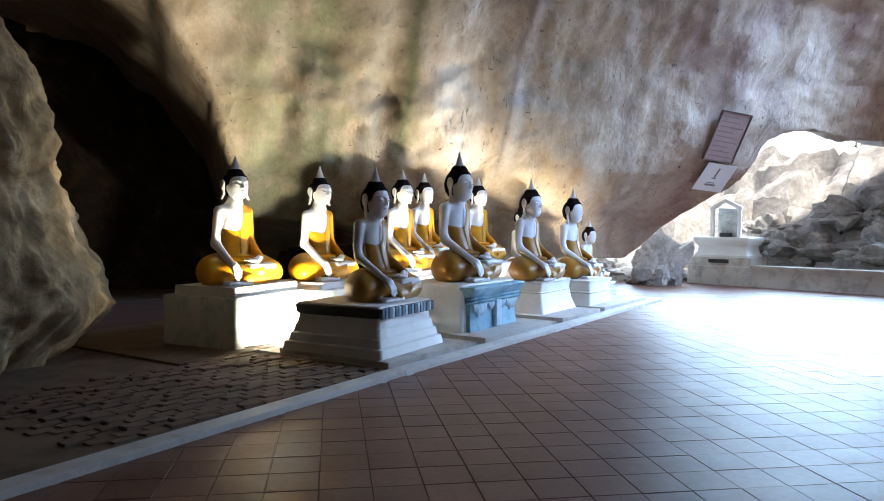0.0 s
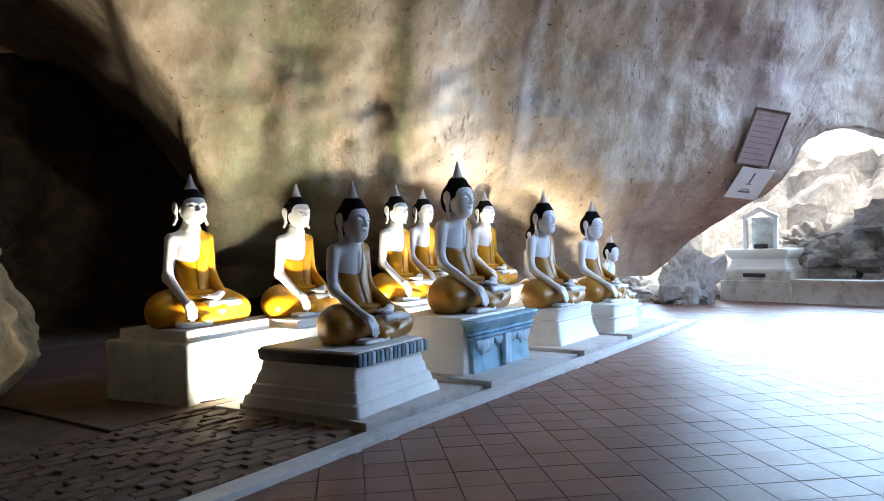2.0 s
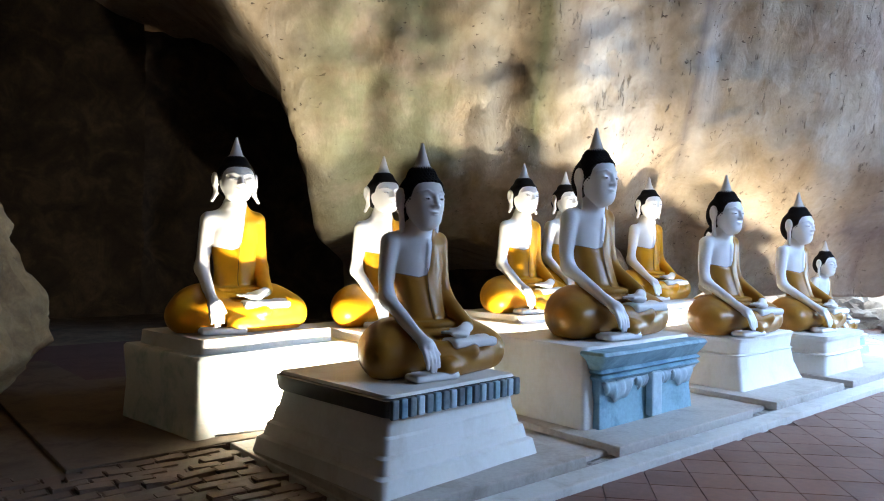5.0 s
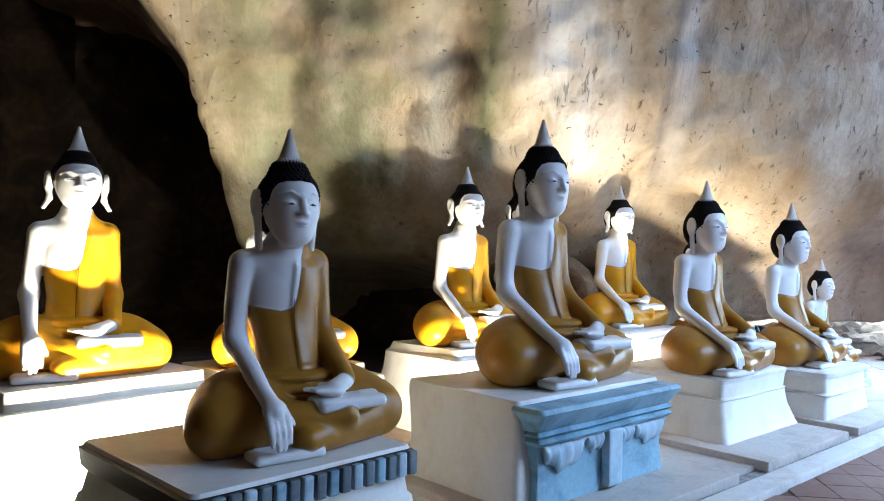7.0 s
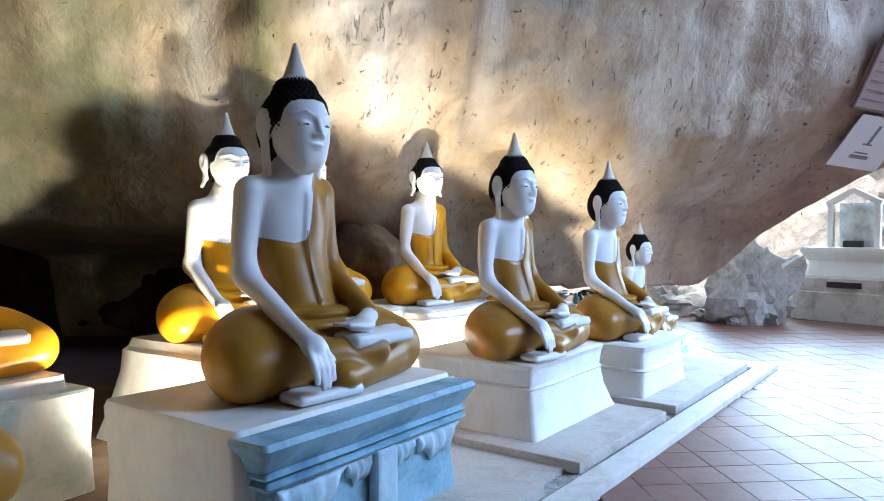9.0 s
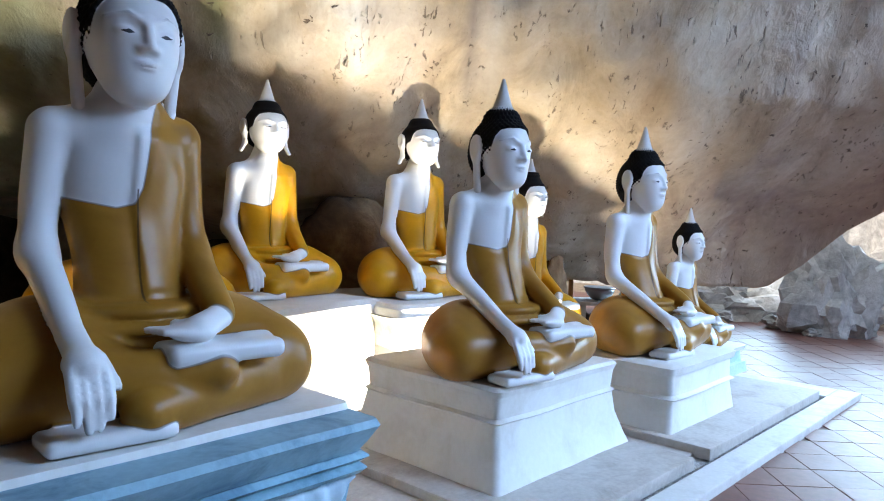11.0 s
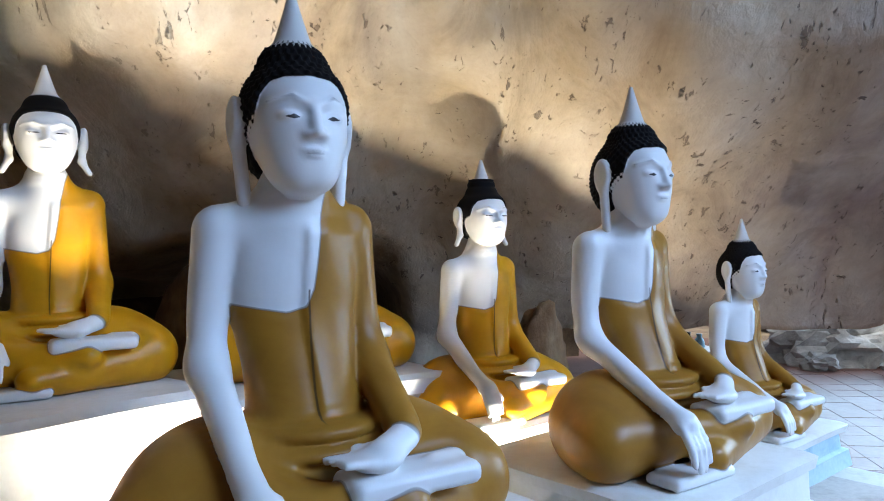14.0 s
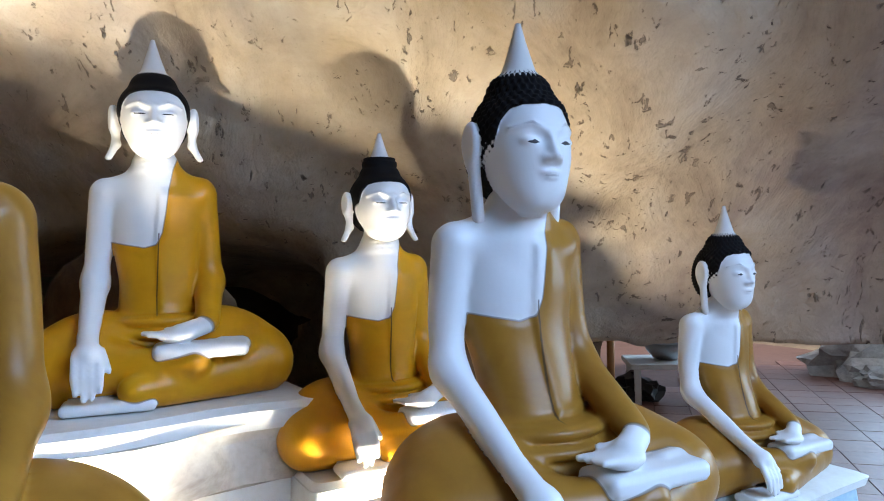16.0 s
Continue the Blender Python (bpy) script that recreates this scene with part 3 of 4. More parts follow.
def robe_line(p, q):
    x, y, z = p.T
    skinny = np.minimum(np.minimum(q["arm_r"], q["hand_r"]), np.minimum(q["hand_l"], np.minimum(q["foot_r"], q["foot_l"])))
    clothed = np.minimum(np.minimum(q["torso"], q["legs"]), q["arm_l"])
    edge = np.sign(np.interp(x, NECKLINE_X, NECKLINE_Z) - z)
    gap = np.full(len(x), 9.0)
    for x0, z0, x1, z1 in zip(NECKLINE_X, NECKLINE_Z, NECKLINE_X[1:], NECKLINE_Z[1:]):
        t = np.clip(((x - x0) * (x1 - x0) + (z - z0) * (z1 - z0)) / ((x1 - x0) ** 2 + (z1 - z0) ** 2), 0, 1)
        gap = np.minimum(gap, np.hypot(x - x0 - t * (x1 - x0), z - z0 - t * (z1 - z0)))
    edge = edge * gap
    edge = np.maximum(edge, 0.62 - z)
    edge = np.maximum(edge, np.minimum((q["torso"] - q["arm_l"]) * 0.7 - 0.004, 1.07 - z))
    edge = np.minimum(edge, (q["neck"] - q["torso"]) * 0.7 + 0.012)
    return np.minimum(edge, (skinny - clothed) * 0.7 + 0.001)


def body_field(p):
    q = body_parts(p)
    x, y, z = p.T
    r = robe_line(p, q)
    thick = 0.008 * np.clip(r / 0.020, 0, 1)
    torso = q["torso"] - thick - 0.015 * np.clip(sash_line(p) / 0.014, 0, 1) * np.clip((1.02 - z) / 0.05, 0, 1)
    d = blend(0.025, torso, q["legs"] - thick)
    d = blend(0.02, d, q["arm_l"] - thick)
    d = blend(0.03, d, q["neck"])
    d = blend(0.02, d, q["arm_r"])
    d = blend(0.008, d, q["foot_r"], q["foot_l"])
    d = blend(0.008, d, q["hand_r"], q["hand_l"])
    return np.maximum(d, 0.004 - z)


# breadth, depth, height of the chin and stretch of the head: front row, rear row
HEAD_SHAPE = ((1.24, 1.16, 1.18, 1.10), (1.20, 1.14, 1.25, 0.95))


def head_space(p, rear):
    wide, deep, chin, tall = HEAD_SHAPE[1 if rear else 0]
    return np.stack([p[:, 0] / wide, p[:, 1] / deep, (p[:, 2] - chin) / tall + 1.215], 1)


def head_parts(p, rear, knot=False):
    p = head_space(p, rear)
    x, y, z = p.T
    ax = np.abs(x)
    pm = np.stack([ax, y, z], 1)
    skull = blend(0.05, ellipsoid(p, (0, 0.01, 1.46), (0.140, 0.160, 0.17)), ellipsoid(p, (0, -0.03, 1.36), (0.122, 0.118, 0.145)), capsule(p, (-0.02, -0.062, 1.272), (0.02, -0.062, 1.272), 0.060))
    nose = blend(0.012, capsule(p, (0, -0.142, 1.475), (0, -0.170, 1.388), 0.010, 0.0155), ellipsoid(pm, (0.017, -0.153, 1.381), (0.016, 0.02, 0.012)))
    face = blend(0.022, skull, nose)
    face = blend(0.012, face, ellipsoid(p, (0, -0.139, 1.336), (0.034, 0.022, 0.0075)), ellipsoid(p, (0, -0.133, 1.319), (0.028, 0.022, 0.009)))
    brow = np.minimum(capsule(pm, (0.020, -0.147, 1.474), (0.058, -0.137, 1.497), 0.0045), capsule(pm, (0.058, -0.137, 1.497), (0.112, -0.092, 1.479), 0.0045, 0.0035))
    face = blend(0.016, face, brow)
    # sockets and lids
    face = -blend(0.02, -face, ellipsoid(pm, (0.058, -0.152, 1.446), (0.036, 0.016, 0.015)))
    lid = ellipsoid(pm, (0.058, -0.120, 1.438), (0.034, 0.024, 0.0185))
    face = blend(0.008, face, lid)
    if rear:
        # ears that stand off the head, with lobes that swing outwards
        ear = blend(0.02, ellipsoid(pm, (0.168, 0.045, 1.435), (0.026, 0.040, 0.078)), capsule(pm, (0.160, 0.04, 1.38), (0.158, 0.035, 1.29), 0.020, 0.017), capsule(pm, (0.158, 0.035, 1.29), (0.190, 0.03, 1.215), 0.017, 0.015))
        ear = -blend(0.01, -ear, ellipsoid(pm, (0.192, 0.03, 1.44), (0.014, 0.024, 0.052)))
    else:
        # ears that lie close, with long straight lobes down the neck
        ear = blend(0.02, ellipsoid(pm, (0.162, 0.045, 1.440), (0.024, 0.044, 0.080)), capsule(pm, (0.155, 0.045, 1.38), (0.140, 0.045, 1.19), 0.020, 0.020))
        ear = -blend(0.01, -ear, ellipsoid(pm, (0.185, 0.036, 1.445), (0.011, 0.026, 0.055)))
    cap = blend(0.03, ellipsoid(p, (0, 0.02, 1.482), (0.152, 0.172, 0.166)), ellipsoid(p, (0, 0.085, 1.42), (0.144, 0.135, 0.18)))
    hairball = blend(0.035, cap, ellipsoid(p, (0, 0.025, 1.628), (0.096, 0.102, 0.074)))
    if knot:
        # a wound topknot with a flat rim
        ring_ = np.linalg.norm(p[:, :2] - np.array((0, 0.025)), axis=1)
        for zz_, rr in ((1.684, 0.084), (1.712, 0.076)):
            hairball = np.minimum(hairball, np.maximum(ring_ - rr, np.abs(z - zz_) - 0.009) - 0.004)
    elif not rear:
        th, ph = np.arctan2(x, y - 0.03), np.arctan2(z - 1.45, np.hypot(x, y - 0.03))
        hairball = hairball - 0.0065 * np.sin(th * 30) * np.sin(ph * 30)
    # hair lies above a line that runs level over the brow and drops in a square lock before the ears
    ahead = np.arctan2(ax, -(y - 0.02))
    line = np.interp(ahead, [0, 0.5, 0.80, 0.98, 1.10, 1.18, 1.5, 1.7, 2.0, 3.2], [1.566, 1.562, 1.548, 1.51, 1.44, 1.395, 1.385, 1.34, 1.28, 1.25])
    region = (z - line) * 0.6
    hair = np.maximum(hairball, -region)
    spire_c = np.linalg.norm(p[:, :2] - np.array((0, 0.022)), axis=1)
    top = 1.885 if rear else 1.870
    zz = np.clip((z - 1.675) / (top - 1.675), 0, 1)
    spire = np.maximum(spire_c - (0.052 * (1 - zz) ** 1.15 + 0.009 + 0.012 * np.clip(1 - zz * 9, 0, 1)), np.maximum(1.67 - z, z - top)) * 0.9
    return face, ear, hair, spire, brow, lid


def head_field_for(rear, knot):
    def f(p):
        face, ear, hair, spire, brow, lid = head_parts(p, rear, knot)
        neck = capsule(p, (0, 0.05, 1.16), (0, 0.05, 1.29), 0.098, 0.09)
        d = blend(0.03, face, np.maximum(neck, 1.16 - p[:, 2]))
        d = np.minimum(blend(0.008, d, ear), hair)
        return np.minimum(d, spire)

    return f


def statue_mesh(name, rear, material, knot=False):
    # long upright trunks; the front row's laps are set forward of them
    def upright(p):
        z = np.where(p[:, 2] > 0.4, 0.4 + (p[:, 2] - 0.4) / 1.125, p[:, 2])
        up = np.clip((z - 0.42) / 0.4, 0, 1)
        up = up * up * (3 - 2 * up) * (1 - np.clip((z - 1.03) / 0.14, 0, 1))
        low = 1 - np.clip((z - 0.25) / 0.5, 0, 1)
        low = low * low * (3 - 2 * low)
        up, low = (0.0, 0.04 * low) if rear else (up, 0.11 * low)
        return np.stack([p[:, 0] / (1 + 0.03 * up), p[:, 1] - 0.04 * up + low, z], 1)

    bv, bq = surface_net(lambda p: body_field(upright(p)), (-0.76, -0.68, -0.02), (0.76, 0.52, 1.36), 0.0125)
    hv, hq = surface_net(head_field_for(rear, knot), (-0.29, -0.28, 1.13), (0.29, 0.29, 1.93), 0.0075)
    nb = len(bv)
    verts = np.concatenate([bv, hv + np.array((0, 0.0 if rear else 0.008, 0))])
    bv = upright(bv)
    q = body_parts(bv)
    fields = {k: np.full(len(verts), -1.0) for k in ("robe", "hair", "ink", "brow", "spire", "seam", "front")}
    rb = robe_line(bv, q)
    fields["robe"][:nb] = rb
    x, y, z = bv.T
    fields["seam"][:nb] = x + 0.005 - 0.028 * np.clip((z - 0.5) / 0.5, 0, 1)
    fields["front"][:nb] = np.minimum(np.minimum(z - 0.42, 0.80 - z), np.minimum(-y - 0.02, 0.05))
    face, ear, hair, spire, brow, lid = head_parts(hv, rear, knot)
    fields["hair"][nb:] = np.minimum(face, ear) - hair
    fields["spire"][nb:] = np.minimum(np.minimum(face, ear), hair) - spire
    hv = head_space(hv, rear)
    pm = np.stack([np.abs(hv[:, 0]), hv[:, 1], hv[:, 2]], 1)
    slit = ellipsoid(pm, (0.058, -0.15, 1.4325), (0.026 if rear else 0.020, 0.03, 0.0028 if rear else 0.0030))
    pupil = ellipsoid(pm, (0.055, -0.15, 1.4335), (0.0075, 0.04, 0.007))
    fields["ink"][nb:] = -np.minimum(slit, pupil if not rear else slit)
    fields["brow"][nb:] = np.maximum(0.0005 - brow, -ellipsoid(hv, (0, -0.17, 1.325), (0.03, 0.04, 0.003)))
    quads = np.concatenate([bq, hq + nb])
    me = bpy.data.meshes.new(name)
    me.vertices.add(len(verts))
    me.vertices.foreach_set("co", verts.astype(np.float32).ravel())
    me.loops.add(quads.size)
    me.loops.foreach_set("vertex_index", quads.astype(np.int32).ravel())
    me.polygons.add(len(quads))
    me.polygons.foreach_set("loop_start", np.arange(0, quads.size, 4, dtype=np.int32))
    me.polygons.foreach_set("loop_total", np.full(len(quads), 4, dtype=np.int32))
    me.polygons.foreach_set("use_smooth", np.ones(len(quads), dtype=bool))
    me.update(calc_edges=True)
    me.validate()
    for k, val in fields.items():
        at_ = me.attributes.new(k, "FLOAT", "POINT")
        at_.data.foreach_set("value", val.astype(np.float32))
    me.materials.append(material)
    return me


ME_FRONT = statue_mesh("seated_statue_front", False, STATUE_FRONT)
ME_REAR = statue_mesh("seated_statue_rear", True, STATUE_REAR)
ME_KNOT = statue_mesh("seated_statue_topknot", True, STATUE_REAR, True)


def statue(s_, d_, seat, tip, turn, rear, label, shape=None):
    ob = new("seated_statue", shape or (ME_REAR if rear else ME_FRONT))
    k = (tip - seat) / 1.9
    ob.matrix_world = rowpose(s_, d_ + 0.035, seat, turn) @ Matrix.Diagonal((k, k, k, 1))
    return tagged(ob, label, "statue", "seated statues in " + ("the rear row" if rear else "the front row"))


FRONT_LABEL = "white seated statue in shade-dark ochre robe "
# front row: place along the row, depth, seat height, height of the finial's tip, turn
statue(7.23, 4.98, 0.655, 2.256, -3, False, FRONT_LABEL + "on black-banded pedestal")
statue(9.42, 5.13, 0.755, 2.646, -4, False, "largest " + FRONT_LABEL + "above blue carving")
statue(11.655, 5.04, 0.635, 2.385, -8, False, FRONT_LABEL + "on flared white pedestal")
statue(13.43, 5.0, 0.565, 2.297, -5, False, FRONT_LABEL + "on stepped white pedestal")
statue(14.94, 5.26, 0.375, 1.70, -5, False, "small " + FRONT_LABEL + "at the row's end")
# rear row
REAR_LABEL = "floodlit white statue in yellow-orange robe "
statue(6.69, 6.88, 0.785, 2.448, -8, True, REAR_LABEL + "before a dark hollow")
statue(8.20, 6.80, 0.752, 2.424, -4, True, REAR_LABEL + "on white block")
statue(10.12, 6.70, 0.80, 2.514, -6, True, REAR_LABEL + "on flared pedestal")
statue(11.32, 7.08, 0.88, 2.539, -8, True, REAR_LABEL + "on long white bench")
statue(12.56, 6.64, 0.86, 2.533, -12, True, REAR_LABEL + "on crumbling pedestal")
statue(13.49, 6.14, 0.55, 2.09, -7, True, "smaller " + REAR_LABEL + "on low block", ME_KNOT)


# ---- pedestals ----
def ring(z, w, l, fx=0.0, fy=0.0):
    return (z, fx - w / 2, fx + w / 2, fy - l / 2, fy + l / 2)


def pedestal(s_, d_, turn, z0, label, pieces):
    root = empty("statue_pedestal", rowpose(s_, d_, z0, turn), label, "pedestal")
    for name, rings, material, wob in pieces:
        rounded(part(name, lofted(rings, wobble=wob), material, root), 35)
    return root


# under the statue with the black band
ped = pedestal(7.03, 5.03, 5, 0.10, "flared white pedestal with black and white striped top band", [
    ("plinth", [ring(0, 1.44, 1.38), ring(0.10, 1.40, 1.34), ring(0.115, 1.34, 1.28), ring(0.20, 1.31, 1.25), ring(0.215, 1.26, 1.21), ring(0.30, 1.22, 1.18), ring(0.315, 1.19, 1.15), ring(0.42, 1.15, 1.12)], WHITE, 0.012),
    ("band", [ring(0.42, 1.17, 1.14), ring(0.44, 1.2, 1.17), ring(0.525, 1.22, 1.19), ring(0.535, 1.17, 1.14)], BLACK, 0.006),
    ("top_slab", [ring(0.535, 1.185, 1.155), ring(0.553, 1.165, 1.135)], WHITE, 0.004)])
for k in range(17):
    bm = bmesh.new()
    x = -0.56 + 0.07 * k
    box(bm, x - 0.026, x + 0.026, -0.620, -0.585, 0.415, 0.533, 0.012)
    part("petal", bm, (SLATE, BLUE, SLATE, BLUE_PALE)[k % 4], ped)
# under the largest statue: a white block with a carved blue front
ped = pedestal(9.32, 5.12, 1.5, 0.10, "white block pedestal with worn blue carved front", [
    ("plinth", [ring(0, 1.60, 1.02), ring(0.3, 1.58, 1.0), ring(0.62, 1.60, 1.02), ring(0.652, 1.58, 1.0)], WHITE, 0.014),
    ("panel", [ring(0, 1.42, 0.10, 0.03, -0.53), ring(0.20, 1.40, 0.08, 0.03, -0.52), ring(0.40, 1.46, 0.10, 0.03, -0.53)], BLUE, 0.02),
    ("moulding", [ring(0.385, 1.48, 0.14, 0.03, -0.54), ring(0.41, 1.52, 0.17, 0.03, -0.55), ring(0.43, 1.48, 0.13, 0.03, -0.54)], BLUE, 0.01),
    ("moulding", [ring(0.435, 1.50, 0.13, 0.03, -0.54), ring(0.455, 1.54, 0.17, 0.03, -0.55), ring(0.475, 1.50, 0.14, 0.03, -0.54)], BLUE, 0.01),
    ("cornice", [ring(0.48, 1.50, 0.15, 0.0, -0.54), ring(0.53, 1.53, 0.20, 0.0, -0.56), ring(0.60, 1.60, 0.26, -0.01, -0.58), ring(0.625, 1.58, 0.24, -0.01, -0.57)], BLUE, 0.012)])


def swag(x0, x1, drop, ped_):
    """A carved hanging drapery between two points of the panel."""
    n = 14
    verts, faces = [], []
    for i in range(n + 1):
        t = i / n
        x = x0 + (x1 - x0) * t
        low = 0.36 - drop * (1 - (2 * t - 1) ** 2) ** 0.7 - 0.02 * math.sin(t * 19)
        for k in range(5):
            q = k / 4
            verts.append((x, -0.575 - 0.035 * math.sin(math.pi * q) - 0.012 * math.sin(t * 25), 0.39 + (low - 0.39) * q))
    for i in range(n):
        for k in range(4):
            p_ = i * 5 + k
            faces.append((p_, p_ + 1, p_ + 6, p_ + 5))
    me = mesh_from("swag", verts, faces, True)
    me.materials.append(BLUE_PALE)
    ob = new("swag", me)
    ob.parent = ped_
    sol = ob.modifiers.new("thickness", "SOLIDIFY")
    sol.thickness = 0.02


for x0, x1, dr in ((-0.66, -0.22, 0.16), (-0.22, -0.02, 0.10), (0.12, 0.34, 0.10), (0.34, 0.74, 0.14)):
    swag(x0, x1, dr, ped)
bm = bmesh.new()
box(bm, -0.03, 0.13, -0.64, -0.57, 0.02, 0.4, 0.02)
part("pilaster", bm, BLUE_PALE, ped)
pedestal(11.79, 5.2, 0, 0.10, "flared white pedestal with a lightly stepped front", [
    ("plinth", [ring(0, 1.42, 1.24), ring(0.05, 1.38, 1.20), ring(0.20, 1.29, 1.11), ring(0.33, 1.25, 1.07), ring(0.345, 1.28, 1.10), ring(0.36, 1.23, 1.05), ring(0.48, 1.25, 1.07)], WHITE, 0.014),
    ("top_slab", [ring(0.48, 1.255, 1.075), ring(0.515, 1.28, 1.10), ring(0.535, 1.24, 1.06)], WHITE, 0.014)])
pedestal(13.4, 5.03, 0, 0.10, "white pedestal with two front steps", [
    ("plinth", [ring(0, 1.18, 1.16), ring(0.22, 1.10, 1.12), ring(0.235, 1.16, 1.18), ring(0.255, 1.10, 1.12), ring(0.40, 1.10, 1.10)], WHITE, 0.014),
    ("top_slab", [ring(0.40, 1.16, 1.14), ring(0.45, 1.18, 1.16), ring(0.465, 1.12, 1.10)], WHITE, 0.012)])
pedestal(14.95, 5.42, 0, 0.10, "low pale blue-white pedestal in three courses", [
    ("plinth", [ring(0, 1.16, 1.06), ring(0.10, 1.14, 1.04), ring(0.11, 1.06, 0.98), ring(0.22, 1.04, 0.96)], BLUE_PALE, 0.02),
    ("top_slab", [ring(0.22, 1.10, 1.02), ring(0.26, 1.12, 1.04), ring(0.274, 1.06, 0.98)], WHITE, 0.012)])
# rear row
pedestal(6.75, 6.95, 9, 0.05, "white block pedestal with a flaking front", [
    ("plinth", [ring(0, 1.50, 1.16), ring(0.3, 1.48, 1.14), ring(0.59, 1.50, 1.16), ring(0.615, 1.47, 1.13)], PATINA, 0.014),
    ("top_slab", [ring(0.615, 1.30, 0.98), ring(0.73, 1.28, 0.96)], WHITE, 0.01)])
pedestal(8.12, 6.80, 6, 0.05, "white block pedestal with a small upper slab", [
    ("plinth", [ring(0, 1.34, 1.14), ring(0.3, 1.32, 1.12), ring(0.60, 1.34, 1.14), ring(0.615, 1.31, 1.11)], PATINA, 0.012),
    ("top_slab", [ring(0.615, 1.12, 0.94), ring(0.70, 1.10, 0.92)], WHITE, 0.01)])
pedestal(10.15, 6.75, 2, 0.05, "flared white pedestal with rounded shoulders", [
    ("plinth", [ring(0, 1.50, 1.28), ring(0.2, 1.40, 1.18), ring(0.5, 1.26, 1.06), ring(0.66, 1.22, 1.02), ring(0.69, 1.16, 0.96)], WHITE, 0.02),
    ("top_slab", [ring(0.69, 1.18, 0.94), ring(0.748, 1.14, 0.90)], WHITE, 0.014)])
pedestal(11.18, 6.95, 9, 0.05, "long white bench pedestal with a low ledge", [
    ("plinth", [ring(0, 1.42, 1.26), ring(0.22, 1.40, 1.24), ring(0.235, 1.34, 1.2), ring(0.72, 1.32, 1.18)], WHITE, 0.014),
    ("top_slab", [ring(0.72, 1.38, 1.24), ring(0.79, 1.40, 1.26), ring(0.828, 1.30, 1.16)], WHITE, 0.02)])
pedestal(12.52, 6.70, -2, 0.05, "crumbling pedestal of worn plaster and bare stone", [
    ("plinth", [ring(0, 1.20, 1.12), ring(0.3, 1.16, 1.08), ring(0.46, 1.12, 1.06)], WHITE, 0.02),
    ("stone_course", [ring(0.46, 1.20, 1.12), ring(0.55, 1.26, 1.16), ring(0.64, 1.24, 1.14), ring(0.72, 1.32, 1.2)], WORN, 0.10),
    ("top_slab", [ring(0.70, 1.30, 1.18), ring(0.78, 1.30, 1.18), ring(0.808, 1.24, 1.12)], WHITE, 0.035)])
pedestal(13.6, 6.35, -3, 0.05, "low white block pedestal between the rows", [
    ("plinth", [ring(0, 1.26, 1.08), ring(0.3, 1.22, 1.04), ring(0.47, 1.20, 1.02)], WHITE, 0.02),
    ("top_slab", [ring(0.47, 1.18, 1.0), ring(0.498, 1.14, 0.96)], WHITE, 0.02)])

# ---- rocks that stand by themselves ----
def boulder(name, centre, rad, material, label, seed, rough_=0.28, sub=4, sharp=False):
    bm = bmesh.new()
    bmesh.ops.create_icosphere(bm, subdivisions=sub, radius=1)
    for v in bm.verts:
        q = v.co * 1.3 + Vector((seed * 7.3, seed * 3.1, seed))
        k = 1 + rough_ * noise.noise(q) + rough_ * 0.5 * noise.noise(q * 2.6) + rough_ * 0.2 * noise.noise(q * 7)
        if sharp:
            k += rough_ * 0.6 * (noise.cell(q * 1.6) - 0.5)
        v.co = Vector((v.co.x * rad[0] * k, v.co.y * rad[1] * k, v.co.z * rad[2] * k))
    ob = made(name, bm, material, True)
    ob.location = centre
    if sharp:
        ob.data.set_sharp_from_angle(angle=radians(28))
    return tagged(ob, label, "rock")


def stalagmite():
    zs = [-0.2, 0.0, 0.3, 0.65, 1.0, 1.5, 2.0, 2.6, 3.2, 3.7, 4.1, 4.6, 5.3, 6.2, 7.4]
    rs = [1.1, 1.15, 1.42, 1.70, 1.62, 1.42, 1.22, 1.08, 0.9, 0.66, 0.45, 0.4, 0.5, 0.8, 1.4]
    n, m = 200, 210
    verts, faces = [], []
    for j in range(m + 1):
        z = -0.2 + 7.6 * j / m
        r0 = 1.07 * float(np.interp(z, zs, rs))
        for i in range(n):
            th = 2 * math.pi * i / n
            q = Vector((math.cos(th) * 1.5, math.sin(th) * 1.5, z * 0.7))
            r = r0 + 0.16 * noise.noise(q * 1.2) + 0.13 * noise.noise(Vector((q.x * 3.2, q.y * 3.2, z * 1.1))) + 0.10 * noise.noise(Vector((q.x * 5, q.y * 5, z * 3.0))) + 0.06 * noise.noise(Vector((q.x * 11, q.y * 11, z * 6))) + 0.03 * noise.noise(Vector((q.x * 22, q.y * 22, z * 13)))
            verts.append((r * math.cos(th), r * math.sin(th), z))
    for j in range(m):
        for i in range(n):
            k = (i + 1) % n
            faces.append((j * n + i, j * n + k, (j + 1) * n + k, (j + 1) * n + i))
    me = mesh_from("stalagmite_column", verts, faces, True)
    me.materials.append(DRIPSTONE_LIT)
    ob = new("stalagmite_column", me)
    ob.location = (-5.3, 7.4, 0)
    tagged(ob, "lumpy brown dripstone column joined to the cave roof", "rock column")


